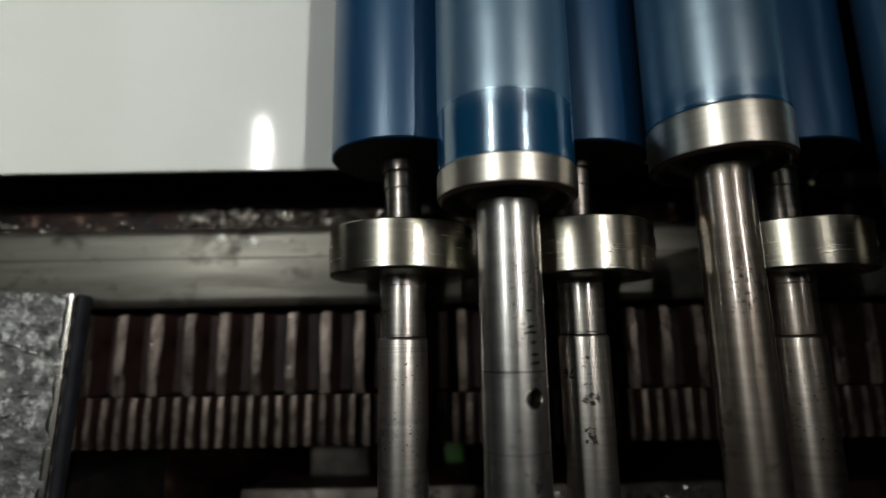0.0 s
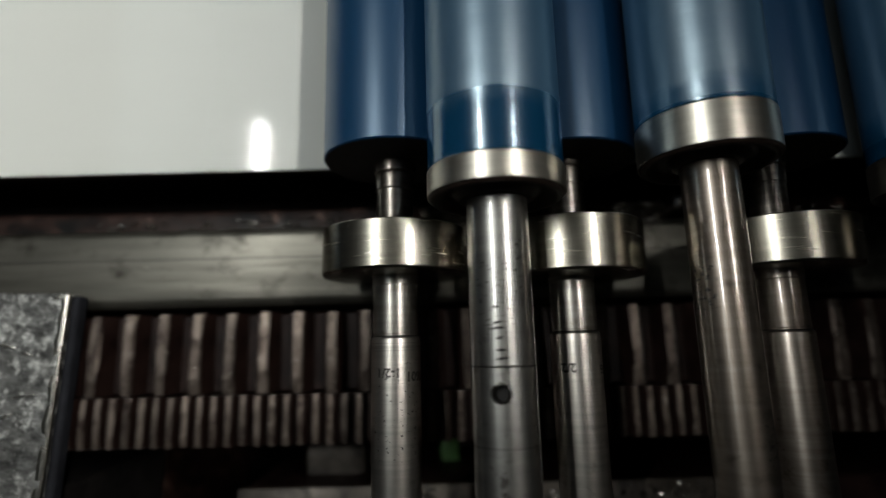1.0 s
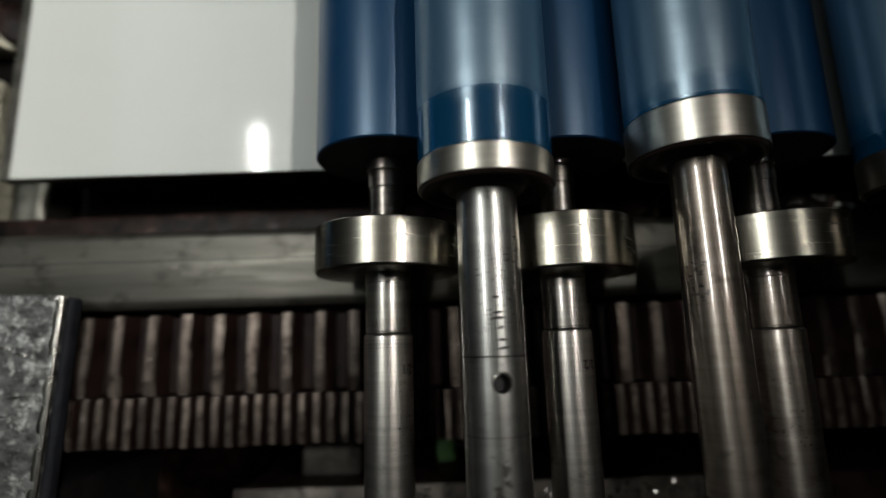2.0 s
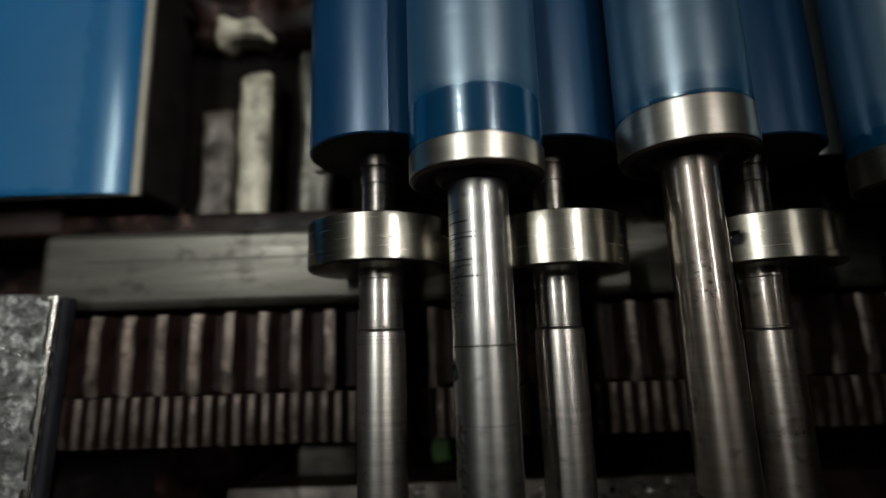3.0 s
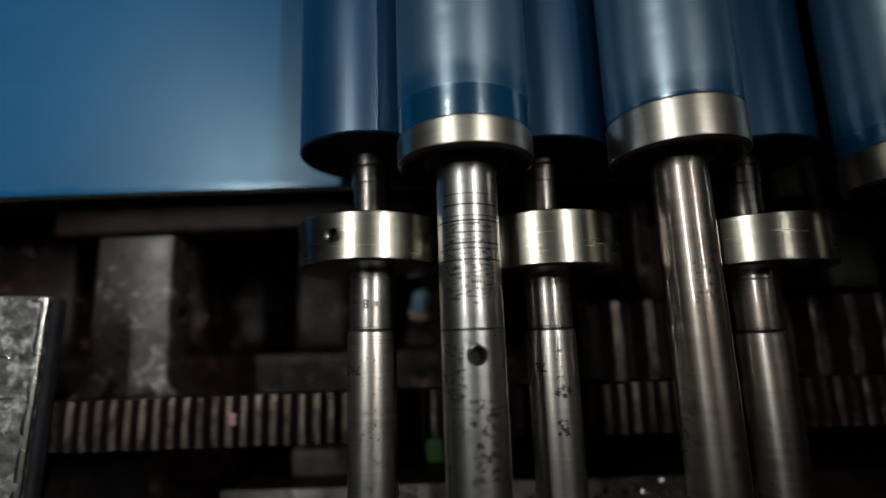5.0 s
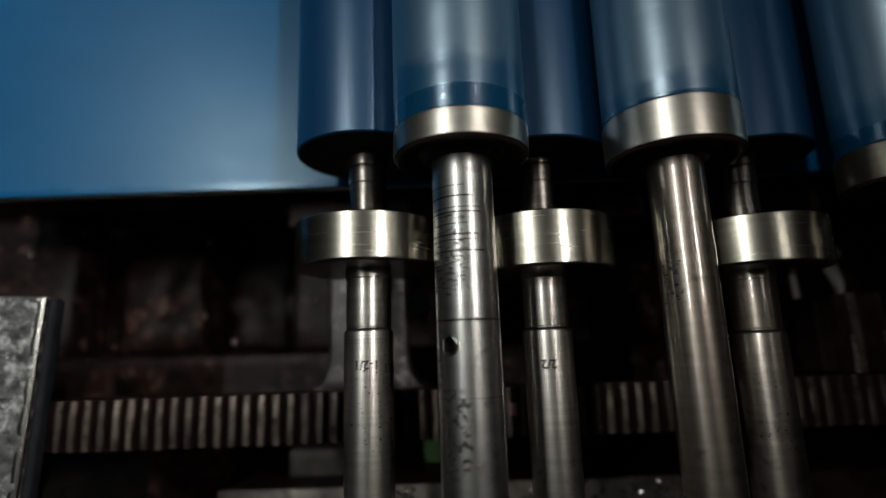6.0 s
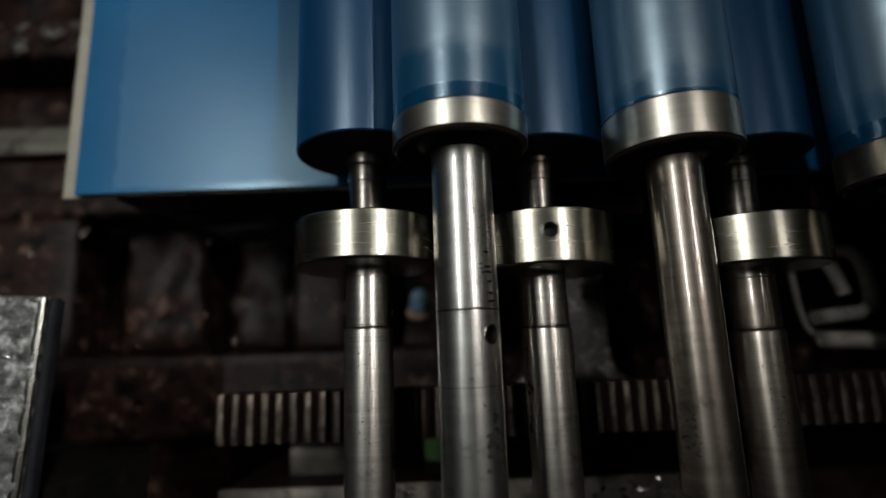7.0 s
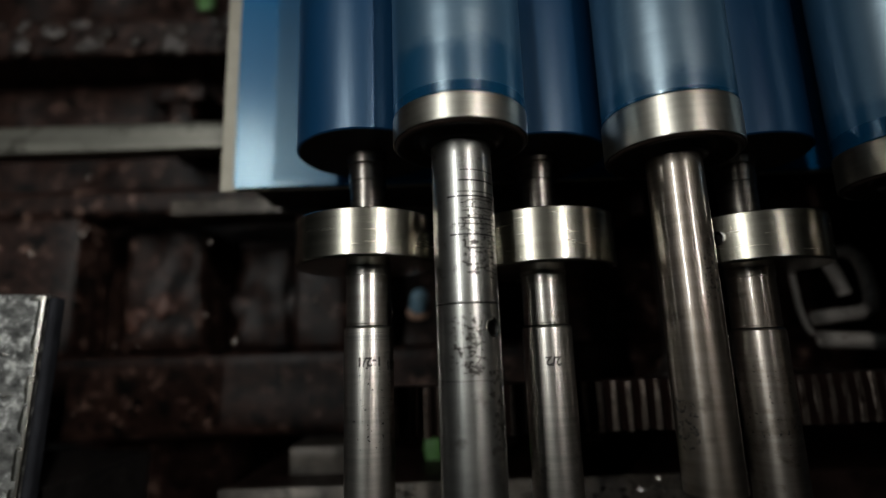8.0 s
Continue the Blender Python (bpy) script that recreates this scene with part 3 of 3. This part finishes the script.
stain(form_1, 0.0117, -0.06, 0.0, -3.1, 3.1, 0.12, 600, 15)
stain(form_3, 0.0117, -0.06, 0.0, -3.1, 3.1, 0.12, 600, 16)
stain(dist_2, 0.0114, -0.052, -0.030, 0.2, 1.2, 0.30, 520, 9)
stain(dist_2, 0.0114, 0.006, 0.03, -1.6, -0.6, 0.30, 520, 10)
stain(dist_2, 0.0114, -0.050, -0.025, 3.0, 4.2, 0.30, 520, 11)

# ---- the bed, which travels to +x with its plates, bearer and racks ----
def rolled_plate(x0, x1, y0, y1, z0, z1):
    """A plate whose leading edge bends down in a soft curve."""
    bm = bmesh.new()
    start, rows = x1 - 0.022, []
    for x in [x0, start] + [start + 0.022 * k / 14 for k in range(1, 15)]:
        z = z1 - 6.5 * max(0.0, x - start) ** 2
        rows.append([bm.verts.new(p) for p in ((x, y0, z0), (x, y0, z - 0.0003), (x, y0 + 0.0003, z), (x, y1, z), (x, y1, z0))])
    for a, b in zip(rows, rows[1:]):
        for k in range(5):
            bm.faces.new((a[k], a[(k + 1) % 5], b[(k + 1) % 5], b[k]))
    bm.faces.new(rows[0])
    bm.faces.new(rows[-1][::-1])
    bmesh.ops.recalc_face_normals(bm, faces=bm.faces)
    return bm


bed = thing("press_bed", "travelling flat bed of a printing press with plates, bearer and racks", "press bed")
END = 0.90
part("bed_body", box(-0.826, -0.174, 0.096, 0.95, -0.104, -0.0422, 0.002), IRON, bed, "black cast iron body under the blue plate")
part("bed_body", box(-0.046, END, 0.108, 0.95, -0.104, -0.0385, 0.002), IRON, bed, "black cast iron body under the white plate")
part("base_plate", box(-0.8360, -0.1670, 0.0880, 0.94, -0.0420, -0.0396, 0.0004), BARE_PLATE, bed, "bare metal margin of the printing plate")
part("blue_plate", rolled_plate(-0.8258, -0.1715, 0.0886, 0.93, -0.0394, -0.0350), BLUE_PLATE, bed, "glossy blue printing surface with a rolled leading edge")
part("base_plate", box(-0.0640, 0.74, 0.1000, 0.94, -0.0480, -0.0400, 0.0006), GROUND, bed, "grey steel base under the white plate")
part("white_plate", box(-0.0535, 0.73, 0.0990, 0.94, -0.0382, -0.0350, 0.0004), WHITE_PLATE, bed, "glossy white plate")
# shallow floor, its depth between the plates painted as black
part("bed_floor", rough_up(box(-0.172, END, 0.060, 0.95, -0.107, -0.098, 0.002), 0.001, 60, 5), VOID_BLACK, bed, "floor of the bed casting, coloured black for deep shade", crease=45)
part("rib", rough_up(box(-0.1255, -0.1035, 0.072, 0.186, -0.10, -0.074, 0.005, 3), 0.0024, 70, 8), PALE, bed, "pale worn casting rib between the plates", crease=45)
part("rib", rough_up(box(-0.155, -0.131, 0.072, 0.165, -0.10, -0.084, 0.005, 3), 0.0032, 70, 8), LEDGE, bed, "dull casting rib between the plates", crease=45)
part("cross_piece", rough_up(box(-0.165, -0.062, 0.215, 0.25, -0.10, -0.076, 0.006, 3), 0.009, 45, 8), GREASY, bed, "rough casting between the plates", crease=45)
part("flank", rough_up(box(-0.0835, -0.062, 0.071, 0.20, -0.10, -0.072, 0.004, 3), 0.0028, 70, 6), GROUND, bed, "worn casting flank", crease=45)
part("boss", rough_up(box(-0.148, -0.098, 0.212, 0.236, -0.10, -0.074, 0.008, 3), 0.006, 60, 8), PALE, bed, "pale rough casting boss", crease=45)
bm = box(-0.2170, END, 0.0205, 0.0655, -0.062, -0.035, 0.0056, 6)
part("bearer", bm, GROUND, bed, "ground steel bearer on which the wheels run", crease=24)
part("side_rail", rough_up(box(-0.587, -0.228, 0.0705, 0.0955, -0.100, -0.062, 0.003, 3), 0.0006, 60, 6), GREASE, bed, "dark greasy rail along the blue plate", crease=45)
part("bearer_groove", box(-0.19, END, 0.0475, 0.0480, -0.036, -0.03485), DARK_HOLE, bed, "dark scored line along the bearer")
part("bearer_foot", rough_up(box(-0.226, END, 0.0185, 0.082, -0.10, -0.060, 0.002), 0.0008, 70, 6), GREASY, bed, "greasy foot of the bearer", crease=45)


def web(x, half, flare, y0, y1, z0, z1):
    """A cast web whose sides flare out in fillets towards both ends."""
    bm = bmesh.new()
    sides = []
    for k in range(25):
        y = y0 + (y1 - y0) * k / 24
        reach = max(0.0, 1 - min(y - y0, y1 - y) / flare)
        sides.append((half + flare * (1 - math.sqrt(1 - reach * reach)) * 0.62, y))
    loop = [(x + w, y) for w, y in sides] + [(x - w, y) for w, y in reversed(sides)]
    face = bm.faces.new([bm.verts.new((u, v, z0)) for u, v in loop])
    up = bmesh.ops.extrude_face_region(bm, geom=[face])["geom"]
    bmesh.ops.translate(bm, vec=(0, 0, z1 - z0), verts=[g for g in up if isinstance(g, bmesh.types.BMVert)])
    bmesh.ops.recalc_face_normals(bm, faces=bm.faces)
    top = [e for e in bm.edges if all(v.co.z > z1 - 1e-6 for v in e.verts)]
    bmesh.ops.bevel(bm, geom=top, offset=0.003, segments=3, profile=0.5, affect="EDGES")
    bmesh.ops.triangulate(bm, faces=[f for f in bm.faces if len(f.verts) > 4])
    return bm


part("web", web(-0.538, 0.0243, 0.024, -0.030, 0.0945, -0.096, -0.068), WEB, bed, "greasy mottled casting web under the bed", crease=45)
part("clamp", rough_up(box(0.735, 0.780, 0.0835, 0.0960, -0.094, -0.040, 0.005, 3), 0.001, 90, 2), SMOOTH, bed, "bright clamp", crease=45)
part("clamp", rough_up(box(0.505, 0.516, 0.070, 0.080, -0.060, -0.034, 0.003, 3), 0.001, 90, 2), SMOOTH, bed, "bright clamp", crease=45)
part("pink_patch", rough_up(box(-0.4580, -0.4545, -0.041, -0.035, -0.0300, -0.0292, 0.0003), 0.0006, 300, 3), PINK, bed, "small pink patch on the fine rack", crease=45)


def tooth_mesh(name, land, foot, height, y0, y1, seed):
    """A rack tooth with a worn, slightly uneven land; its greasy flanks are also coloured dark for the shade between
    teeth.
    """
    bm = bmesh.new()
    rnd = random.Random(seed)
    rows = [(-foot / 2, 0), (-land / 2, height * 0.90), (-land * 0.36, height), (land * 0.36, height), (land / 2, height * 0.90), (foot / 2, 0)]
    rings = []
    for k in range(5):
        y = y0 + (y1 - y0) * (k + (rnd.uniform(-0.25, 0.25) if 0 < k < 4 else 0)) / 4
        drop = height * (0.10 if k in (0, 4) else rnd.uniform(0, 0.04))
        rings.append([bm.verts.new((x + (rnd.uniform(-0.07, 0.07) * land if z else 0), y, z - drop if z else 0)) for x, z in rows])
    for p, q in zip(rings, rings[1:]):
        for k in range(len(rows) - 1):
            bm.faces.new((p[k], p[k + 1], q[k + 1], q[k]))
    bm.faces.new(rings[0][::-1])
    bm.faces.new(rings[-1])
    bmesh.ops.recalc_face_normals(bm, faces=bm.faces)
    me = bpy.data.meshes.new(name)
    bm.to_mesh(me)
    bm.free()
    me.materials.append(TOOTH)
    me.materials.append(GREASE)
    # faces that don't look up get the dark colour: grease and painted shade
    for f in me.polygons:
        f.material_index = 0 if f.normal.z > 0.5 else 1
    return me


def rack(name, x0, x1, y0, y1, top, pitch, land, foot, height, label):
    base = part(name, box(x0 - pitch * 0.2, x1, y0 + 0.0004, y1 - 0.0004, top - height - 0.020, top - height + 0.0004, 0.0008), GREASE, bed, label)
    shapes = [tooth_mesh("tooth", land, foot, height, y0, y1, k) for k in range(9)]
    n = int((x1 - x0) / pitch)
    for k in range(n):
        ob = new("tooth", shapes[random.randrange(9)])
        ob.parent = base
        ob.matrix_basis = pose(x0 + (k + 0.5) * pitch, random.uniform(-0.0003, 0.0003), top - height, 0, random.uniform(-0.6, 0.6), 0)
    return base


# ---- the fixed frame under and beside the bed ----
block = thing("guide_block", "scuffed dark steel guide block with a bright worn edge", "block", at=pose(-0.1925, 0.0285, 0, 0, 0, -2.0) @ pose(0.1925, -0.0285, 0))
part("body", rough_up(rough_up(box(-0.36, -0.1925, -0.16, 0.0285, -0.0292, -0.0195, 0.0012, 2), 0.0006, 95, 60), 0.00025, 300), BLOCK, block, crease=45)
edge_bm = box(-0.1965, -0.1922, -0.159, 0.0282, -0.0215, -0.0193, 0.0007, 2)
bmesh.ops.subdivide_edges(edge_bm, edges=[e for e in edge_bm.edges if e.calc_length() > 0.1], cuts=60)
for v in edge_bm.verts:
    if v.co.x < -0.1945:
        v.co.x += 0.0022 * noise.noise(Vector((3.0, v.co.y * 120, 0))) + 0.0010 * noise.noise(Vector((7.0, v.co.y * 420, 0)))
part("worn_edge", edge_bm, SMOOTH, block, "bright worn edge", crease=45)
for x, y, wide, deep, turn in ((-0.2205, 0.0010, 0.0065, 0.0013, -12), (-0.2098, -0.0025, 0.0032, 0.0009, -10), (-0.1975, 0.0262, 0.0032, 0.0012, 14), (-0.2075, -0.0236, 0.0060, 0.0007, 8), (-0.2165, -0.0340, 0.0040, 0.0007, 20)):
    smear = lathe([(0, 0), (0.00002, 1.0), (0.00022, 0.7), (0.00026, 0)], 28)
    for v in smear.verts:
        ragged = 1 + 0.45 * noise.noise(Vector((v.co.x * 2.2, v.co.z * 2.2, x * 900)))
        v.co = Vector((v.co.x * wide * ragged, v.co.z * deep * ragged, v.co.y))
    bmesh.ops.recalc_face_normals(smear, faces=smear.faces)
    part("scuff", smear, SMOOTH, block, "bright scuff", crease=45).matrix_basis = pose(x, y, -0.01925, 0, 0, turn)
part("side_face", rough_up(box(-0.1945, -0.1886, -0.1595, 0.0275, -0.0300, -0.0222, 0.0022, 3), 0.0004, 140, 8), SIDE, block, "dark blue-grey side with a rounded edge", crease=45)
part("foot", box(-0.36, -0.205, -0.16, -0.075, -0.16, -0.0292, 0.002), IRON, block)
ledge = thing("frame_ledge", "dirty steel ledge of the press frame", "machine frame")
part("top_strip", rough_up(box(-0.123, 0.165, -0.26, -0.0850, -0.0835, -0.079, 0.0012), 0.0004, 90, 3), LEDGE, ledge, "dirty worn steel top", crease=45)
part("web", box(-0.121, 0.42, -0.26, -0.0868, -0.20, -0.0837, 0.001), GREASE, ledge, "black greasy web")
wedge = thing("steel_block", "small rough steel block in the frame", "block")
part("body", rough_up(box(-0.092, -0.052, -0.097, -0.0690, -0.16, -0.118, 0.002), 0.0006, 120, 3), LEDGE, wedge, crease=45)
casting = thing("frame_casting", "greasy brown cast iron frame with openings", "machine frame")
part("lower_beam", rough_up(box(-0.50, 0.50, -0.066, -0.004, -0.20, -0.150, 0.006, 3), 0.002, 40, 8), GREASY, casting, crease=45)
part("upper_beam", rough_up(box(-0.50, 0.50, 0.108, 0.132, -0.20, -0.150, 0.006, 3), 0.002, 40, 8), GREASY, casting, crease=45)
for x0, x1 in ((-0.46, -0.275), (-0.102, -0.058), (0.03, 0.06), (0.14, 0.19)):
    part("upright", rough_up(box(x0, x1, -0.006, 0.11, -0.198, -0.152, 0.006, 3), 0.002, 50, 6), GREASY, casting, crease=45)
part("lower_upright", rough_up(box(-0.271, -0.197, -0.002, 0.112, -0.262, -0.205, 0.008, 3), 0.0045, 42, 8), GREASY, casting, "mottled upright deep in the frame", crease=45)
part("lower_panel", rough_up(box(-0.186, -0.133, -0.002, 0.100, -0.272, -0.250, 0.006, 3), 0.0040, 42, 8), GREASY, casting, "dim panel deep in the frame", crease=45)
part("back_beam", rough_up(box(-0.6, 0.4, 0.285, 0.325, -0.27, -0.200, 0.006, 3), 0.004, 30, 8), GREASY, casting, crease=45)
part("pan", rough_up(rough_up(box(-0.7, 0.7, -0.5, 1.0, -0.30, -0.26, 0.0), 0.016, 26, 60), 0.005, 80), GREASY, casting, "dark oily pan under the press", crease=45)
part("back_bracket", rough_up(box(-0.245, -0.222, 0.186, 0.245, -0.262, -0.21, 0.005, 3), 0.003, 60, 5), GREASY, casting, "greasy bracket behind the guide bar", crease=45)
part("back_cap", rough_up(box(-0.262, -0.205, 0.236, 0.252, -0.262, -0.205, 0.005, 3), 0.003, 60, 5), GREASY, casting, crease=45)
bar = thing("guide_bar", "worn steel guide bar under the bed", "bar")
part("body", rough_up(box(-0.9, 0.5, 0.146, 0.168, -0.128, -0.110, 0.0015), 0.0003, 40, 4), GROUND, bar, crease=45)
bar2 = thing("guide_bar", "thin dull steel strip under the bed", "bar")
part("body", rough_up(box(-0.18, 0.5, 0.0945, 0.1065, -0.122, -0.110, 0.001), 0.0003, 60, 4), LEDGE, bar2, crease=45)
chip = thing("green_tag", "green painted tag at the back of the frame", "tag")
part("body", rough_up(box(-0.222, -0.205, 0.338, 0.352, -0.215, -0.209, 0.002), 0.001, 200, 2), GREEN, chip, crease=45)
part("stalk", box(-0.216, -0.211, 0.342, 0.348, -0.28, -0.214, 0.001), IRON, chip)
chip = thing("green_tag", "small green painted tag in the frame", "tag")
part("body", rough_up(box(-0.001, 0.012, -0.094, -0.072, -0.156, -0.150, 0.002), 0.001, 200, 2), GREEN, chip, crease=45)
cap = thing("blue_cap", "pale blue plastic cap among greasy castings", "cap")
part("body", lathe([(-0.009, 0), (-0.009, 0.005), (-0.007, 0.0072), (0.003, 0.0072), (0.007, 0.0055), (0.009, 0.003), (0.009, 0)], 32), CYAN, cap)
part("foot", lathe([(-0.013, 0), (-0.013, 0.0075), (-0.0105, 0.0088), (-0.0092, 0.006), (-0.0092, 0)], 32), PEACH, cap, "peach-coloured greasy foot")
cap.matrix_basis = pose(-0.002, 0.030, -0.142, 30, 20, 0)
rod = thing("bent_handle", "bent bright steel handle beside the rollers", "handle")
tube("rod", [(0.274, 0.044, -0.09), (0.278, 0.0485, -0.09), (0.288, 0.0485, -0.09), (0.2945, 0.044, -0.09), (0.2975, 0.035, -0.09), (0.299, 0.020, -0.09), (0.2975, 0.011, -0.09), (0.290, 0.007, -0.09), (0.274, 0.006, -0.09), (0.2587, 0.0045, -0.09)], 0.0046, HANDLE, rod)
tube("lever", [(0.278, 0.040, -0.094), (0.281, 0.033, -0.094), (0.285, 0.020, -0.094)], 0.0044, HANDLE, rod)
tube("guard", [(0.2525, 0.035, -0.095), (0.254, 0.012, -0.095), (0.2565, 0.0, -0.095), (0.260, -0.006, -0.094)], 0.0020, HANDLE, rod)
spring = thing("coil_spring", "small steel coil spring beside the handle", "spring")
tube("coil", [(0.262 + 0.05 * k / 280, -0.009 - 0.003 * k / 280 + 0.0046 * math.cos(k * 0.5), -0.092 + 0.0046 * math.sin(k * 0.5)) for k in range(281)], 0.0010, HANDLE, spring)
plate = thing("side_plate", "dark steel plate on the frame", "plate")
part("body", box(0.230, 0.284, -0.060, -0.030, -0.13, -0.100, 0.002), IRON, plate)


def swarf(name, n, x0, x1, y0, y1, z, label, parent=None):
    """Scattered shiny scraps, one uncountable mass."""
    bm = bmesh.new()
    rnd = random.Random(7)
    for _ in range(n):
        s = rnd.uniform(0.0006, 0.0021)
        m = Matrix.LocRotScale((rnd.uniform(x0, x1), rnd.uniform(y0, y1), z + s * 0.4), Euler((rnd.random() * 6, rnd.random() * 6, 0)), (s * rnd.uniform(0.6, 1.6), s, s * 0.6))
        bmesh.ops.create_icosphere(bm, subdivisions=1, radius=1.0, matrix=m)
    ob = part(name, bm, CRUD, parent, label, crease=30)
    return tagged(ob, label, "" if parent else "scraps", kind="stuff")


def sludge(name, n, zone, sizes, material, label, seed):
    """Lumps of grease and dirt, or shiny ones added for glints, in the depth of the frame, one uncountable mass."""
    bm = bmesh.new()
    rnd = random.Random(seed)
    x0, x1, y0, y1, z0, z1 = zone
    for _ in range(n):
        q = rnd.uniform(*sizes)
        m = Matrix.LocRotScale((rnd.uniform(x0, x1), rnd.uniform(y0, y1), rnd.uniform(z0, z1)), Euler((0, 0, rnd.random() * 6)), (q * rnd.uniform(0.7, 1.8), q, q * 0.5))
        bmesh.ops.create_icosphere(bm, subdivisions=2, radius=1.0, matrix=m)
    rough_up(bm, sizes[1] * 0.3, 0.9 / sizes[1])
    return tagged(part(name, bm, material, None, label, crease=60), label, "grease", kind="stuff")


sludge("rusty_lumps", 5, (-0.262, -0.222, 0.022, 0.042, -0.206, -0.203), (0.004, 0.009), RUST, "rusty red lumps on the greasy casting", 5)
# shiny lumps added to give blurred glints in the dark depth
sludge("glint_lumps", 55, (-0.32, 0.25, -0.066, 0.12, -0.152, -0.150), (0.0006, 0.0024), GLINT_METAL, "shiny lumps added as glints on the frame casting", 6)
sludge("wet_grease", 26, (-0.52, -0.18, 0.292, 0.318, -0.202, -0.196), (0.004, 0.011), WEB, "wet grease on the back beam", 11)
sludge("glint_lumps", 45, (-0.45, 0.25, 0.0, 0.34, -0.262, -0.245), (0.0012, 0.0040), GLINT_METAL, "shiny lumps added as glints in the pan", 8)
swarf("metal_scraps", 260, 0.060, 0.155, -0.125, -0.086, -0.079, "shiny metal scraps lying on the dirty ledge")
swarf("metal_scraps", 120, -0.035, -0.005, -0.12, -0.086, -0.079, "shiny metal scraps lying on the dirty ledge")
swarf("swarf", 260, 0.16, 0.62, 0.0665, 0.0765, -0.0600, "shiny swarf behind the bearer", bed)
swarf("swarf", 700, 0.36, 0.535, 0.0660, 0.0810, -0.0590, "shiny swarf behind the bearer", bed)
for x, y, r in ((-0.1239, 0.0591, 0.0022), (-0.1057, 0.0568, 0.0027)):
    drop = lathe([(0, 0), (0.0001, r), (0.0005, r * 0.8), (0.0007, 0)], 20)
    bmesh.ops.rotate(drop, verts=drop.verts, matrix=Matrix.Rotation(math.pi / 2, 3, "X"))
    part("white_splash", rough_up(drop, r * 0.25, 0.7 / r), WHITE_PLATE, bed, "dried white splash on the bearer", crease=60).matrix_basis = pose(x + 0.521, y, -0.0351)

rack("drive_rack", -0.27868, END, -0.0258, 0.0168, -0.030, 0.01818, 0.0060, 0.0120, 0.0120, "coarse drive rack")
rack("fine_rack", -0.7370, END, -0.0520, -0.0264, -0.030, 0.00763, 0.0032, 0.0056, 0.0065, "fine rack beside the drive rack")


# ---- what moves ----
SPEED = (0.135, 0.152, 0.168, 0.180, 0.188, 0.191, 0.191, 0.188, 0.182, 0.173, 0.161, 0.148, 0.135, 0.124, 0.111, 0.093, 0.072)


def travel(t):
    """How far the bed has gone, in metres, from where it stands at 3 s."""
    def gone(s):
        n = 400
        ts = np.linspace(0, s, n)
        vs = np.interp(ts, np.arange(17) * 0.5, SPEED)
        return float(((vs[1:] + vs[:-1]) / 2).sum() * s / (n - 1))
    return gone(t) - gone(3.0)


def motions():
    times = [k / 10 for k in range(81)]
    walk(bed, [(t, pose(travel(t), 0, 0)) for t in times])
    slide_t = (0, 1, 1.5, 2.8, 3.5, 4, 4.5, 5.8, 6.5, 7, 8)
    slide_y = (0, 0.0004, 0.0014, 0.0053, 0.0076, 0.0096, 0.0112, 0.0155, 0.0178, 0.0193, 0.0209)
    turn_t = (0, 0.52, 1.02, 1.52, 1.94, 2.34, 2.74, 3.19, 3.60, 4.04, 4.6, 5.2, 5.8, 6.3, 6.8, 7.2, 7.6, 8.0)
    turn_a = (33, 180, 360, 540, 705, 890, 1080, 1265, 1440, 1620, 1845, 2060, 2250, 2393, 2520, 2613, 2700, 2752)
    for t_ob, x, z in ((dist_1, 0.0261, 0.0460),):
        walk(t_ob, [(t, pose(x, float(np.interp(t, slide_t, slide_y)), z, 0, float(np.interp(t, turn_t, turn_a)) - 5, 0)) for t in times])
    for t_ob, x, z, a in ((dist_2, 0.1167, 0.0407, 40), (dist_3, 0.2193, 0.0407, 10)):
        walk(t_ob, [(t, pose(x, 0, z, 0, a + math.degrees(travel(t) / R_DIST), 0)) for t in times])
    shift = (0, -0.0003, -0.0003, 0.0014, 0.0020, 0.0022, 0.0025, 0.0027, 0.0028, 0.0027)
    shift_t = (0, 1, 1.5, 2.8, 3.5, 4.5, 5.8, 6.5, 7, 8)
    # the third form roller's hole comes up at these times; it slips a little once the bearer has left it
    up_t, up_a = (0.20, 1.68, 2.85, 4.10, 7.62), (0, -360, -720, -1080, -1800)
    for t_ob, x, t0, k in ((form_1, -0.0196, 1.33, 1.0), (form_2, 0.0658, 0.27, 0.1), (form_3, 0.1664, 0.32, -0.9)):
        late, rolling = (60, 0.0350) if t_ob == form_1 else (0, 0.0354)
        a0 = math.degrees(travel(t0) / rolling)
        turn = [a0 - late * max(0.0, 1 - t / 1.2) - math.degrees(travel(t) / rolling) for t in times]
        if t_ob == form_3:
            gone = [travel(t) for t in up_t]
            turn = [float(np.interp(travel(t), gone, up_a)) - math.degrees((min(0.0, travel(t) - gone[0]) + max(0.0, travel(t) - gone[-1])) / 0.0354) for t in times]
        back = 0.0020 if t_ob == form_3 else 0.0
        walk(t_ob, [(t, pose(x, k * float(np.interp(t, shift_t, shift)) - back, 0, 0, a, 0)) for a, t in zip(turn, times)])


motions()
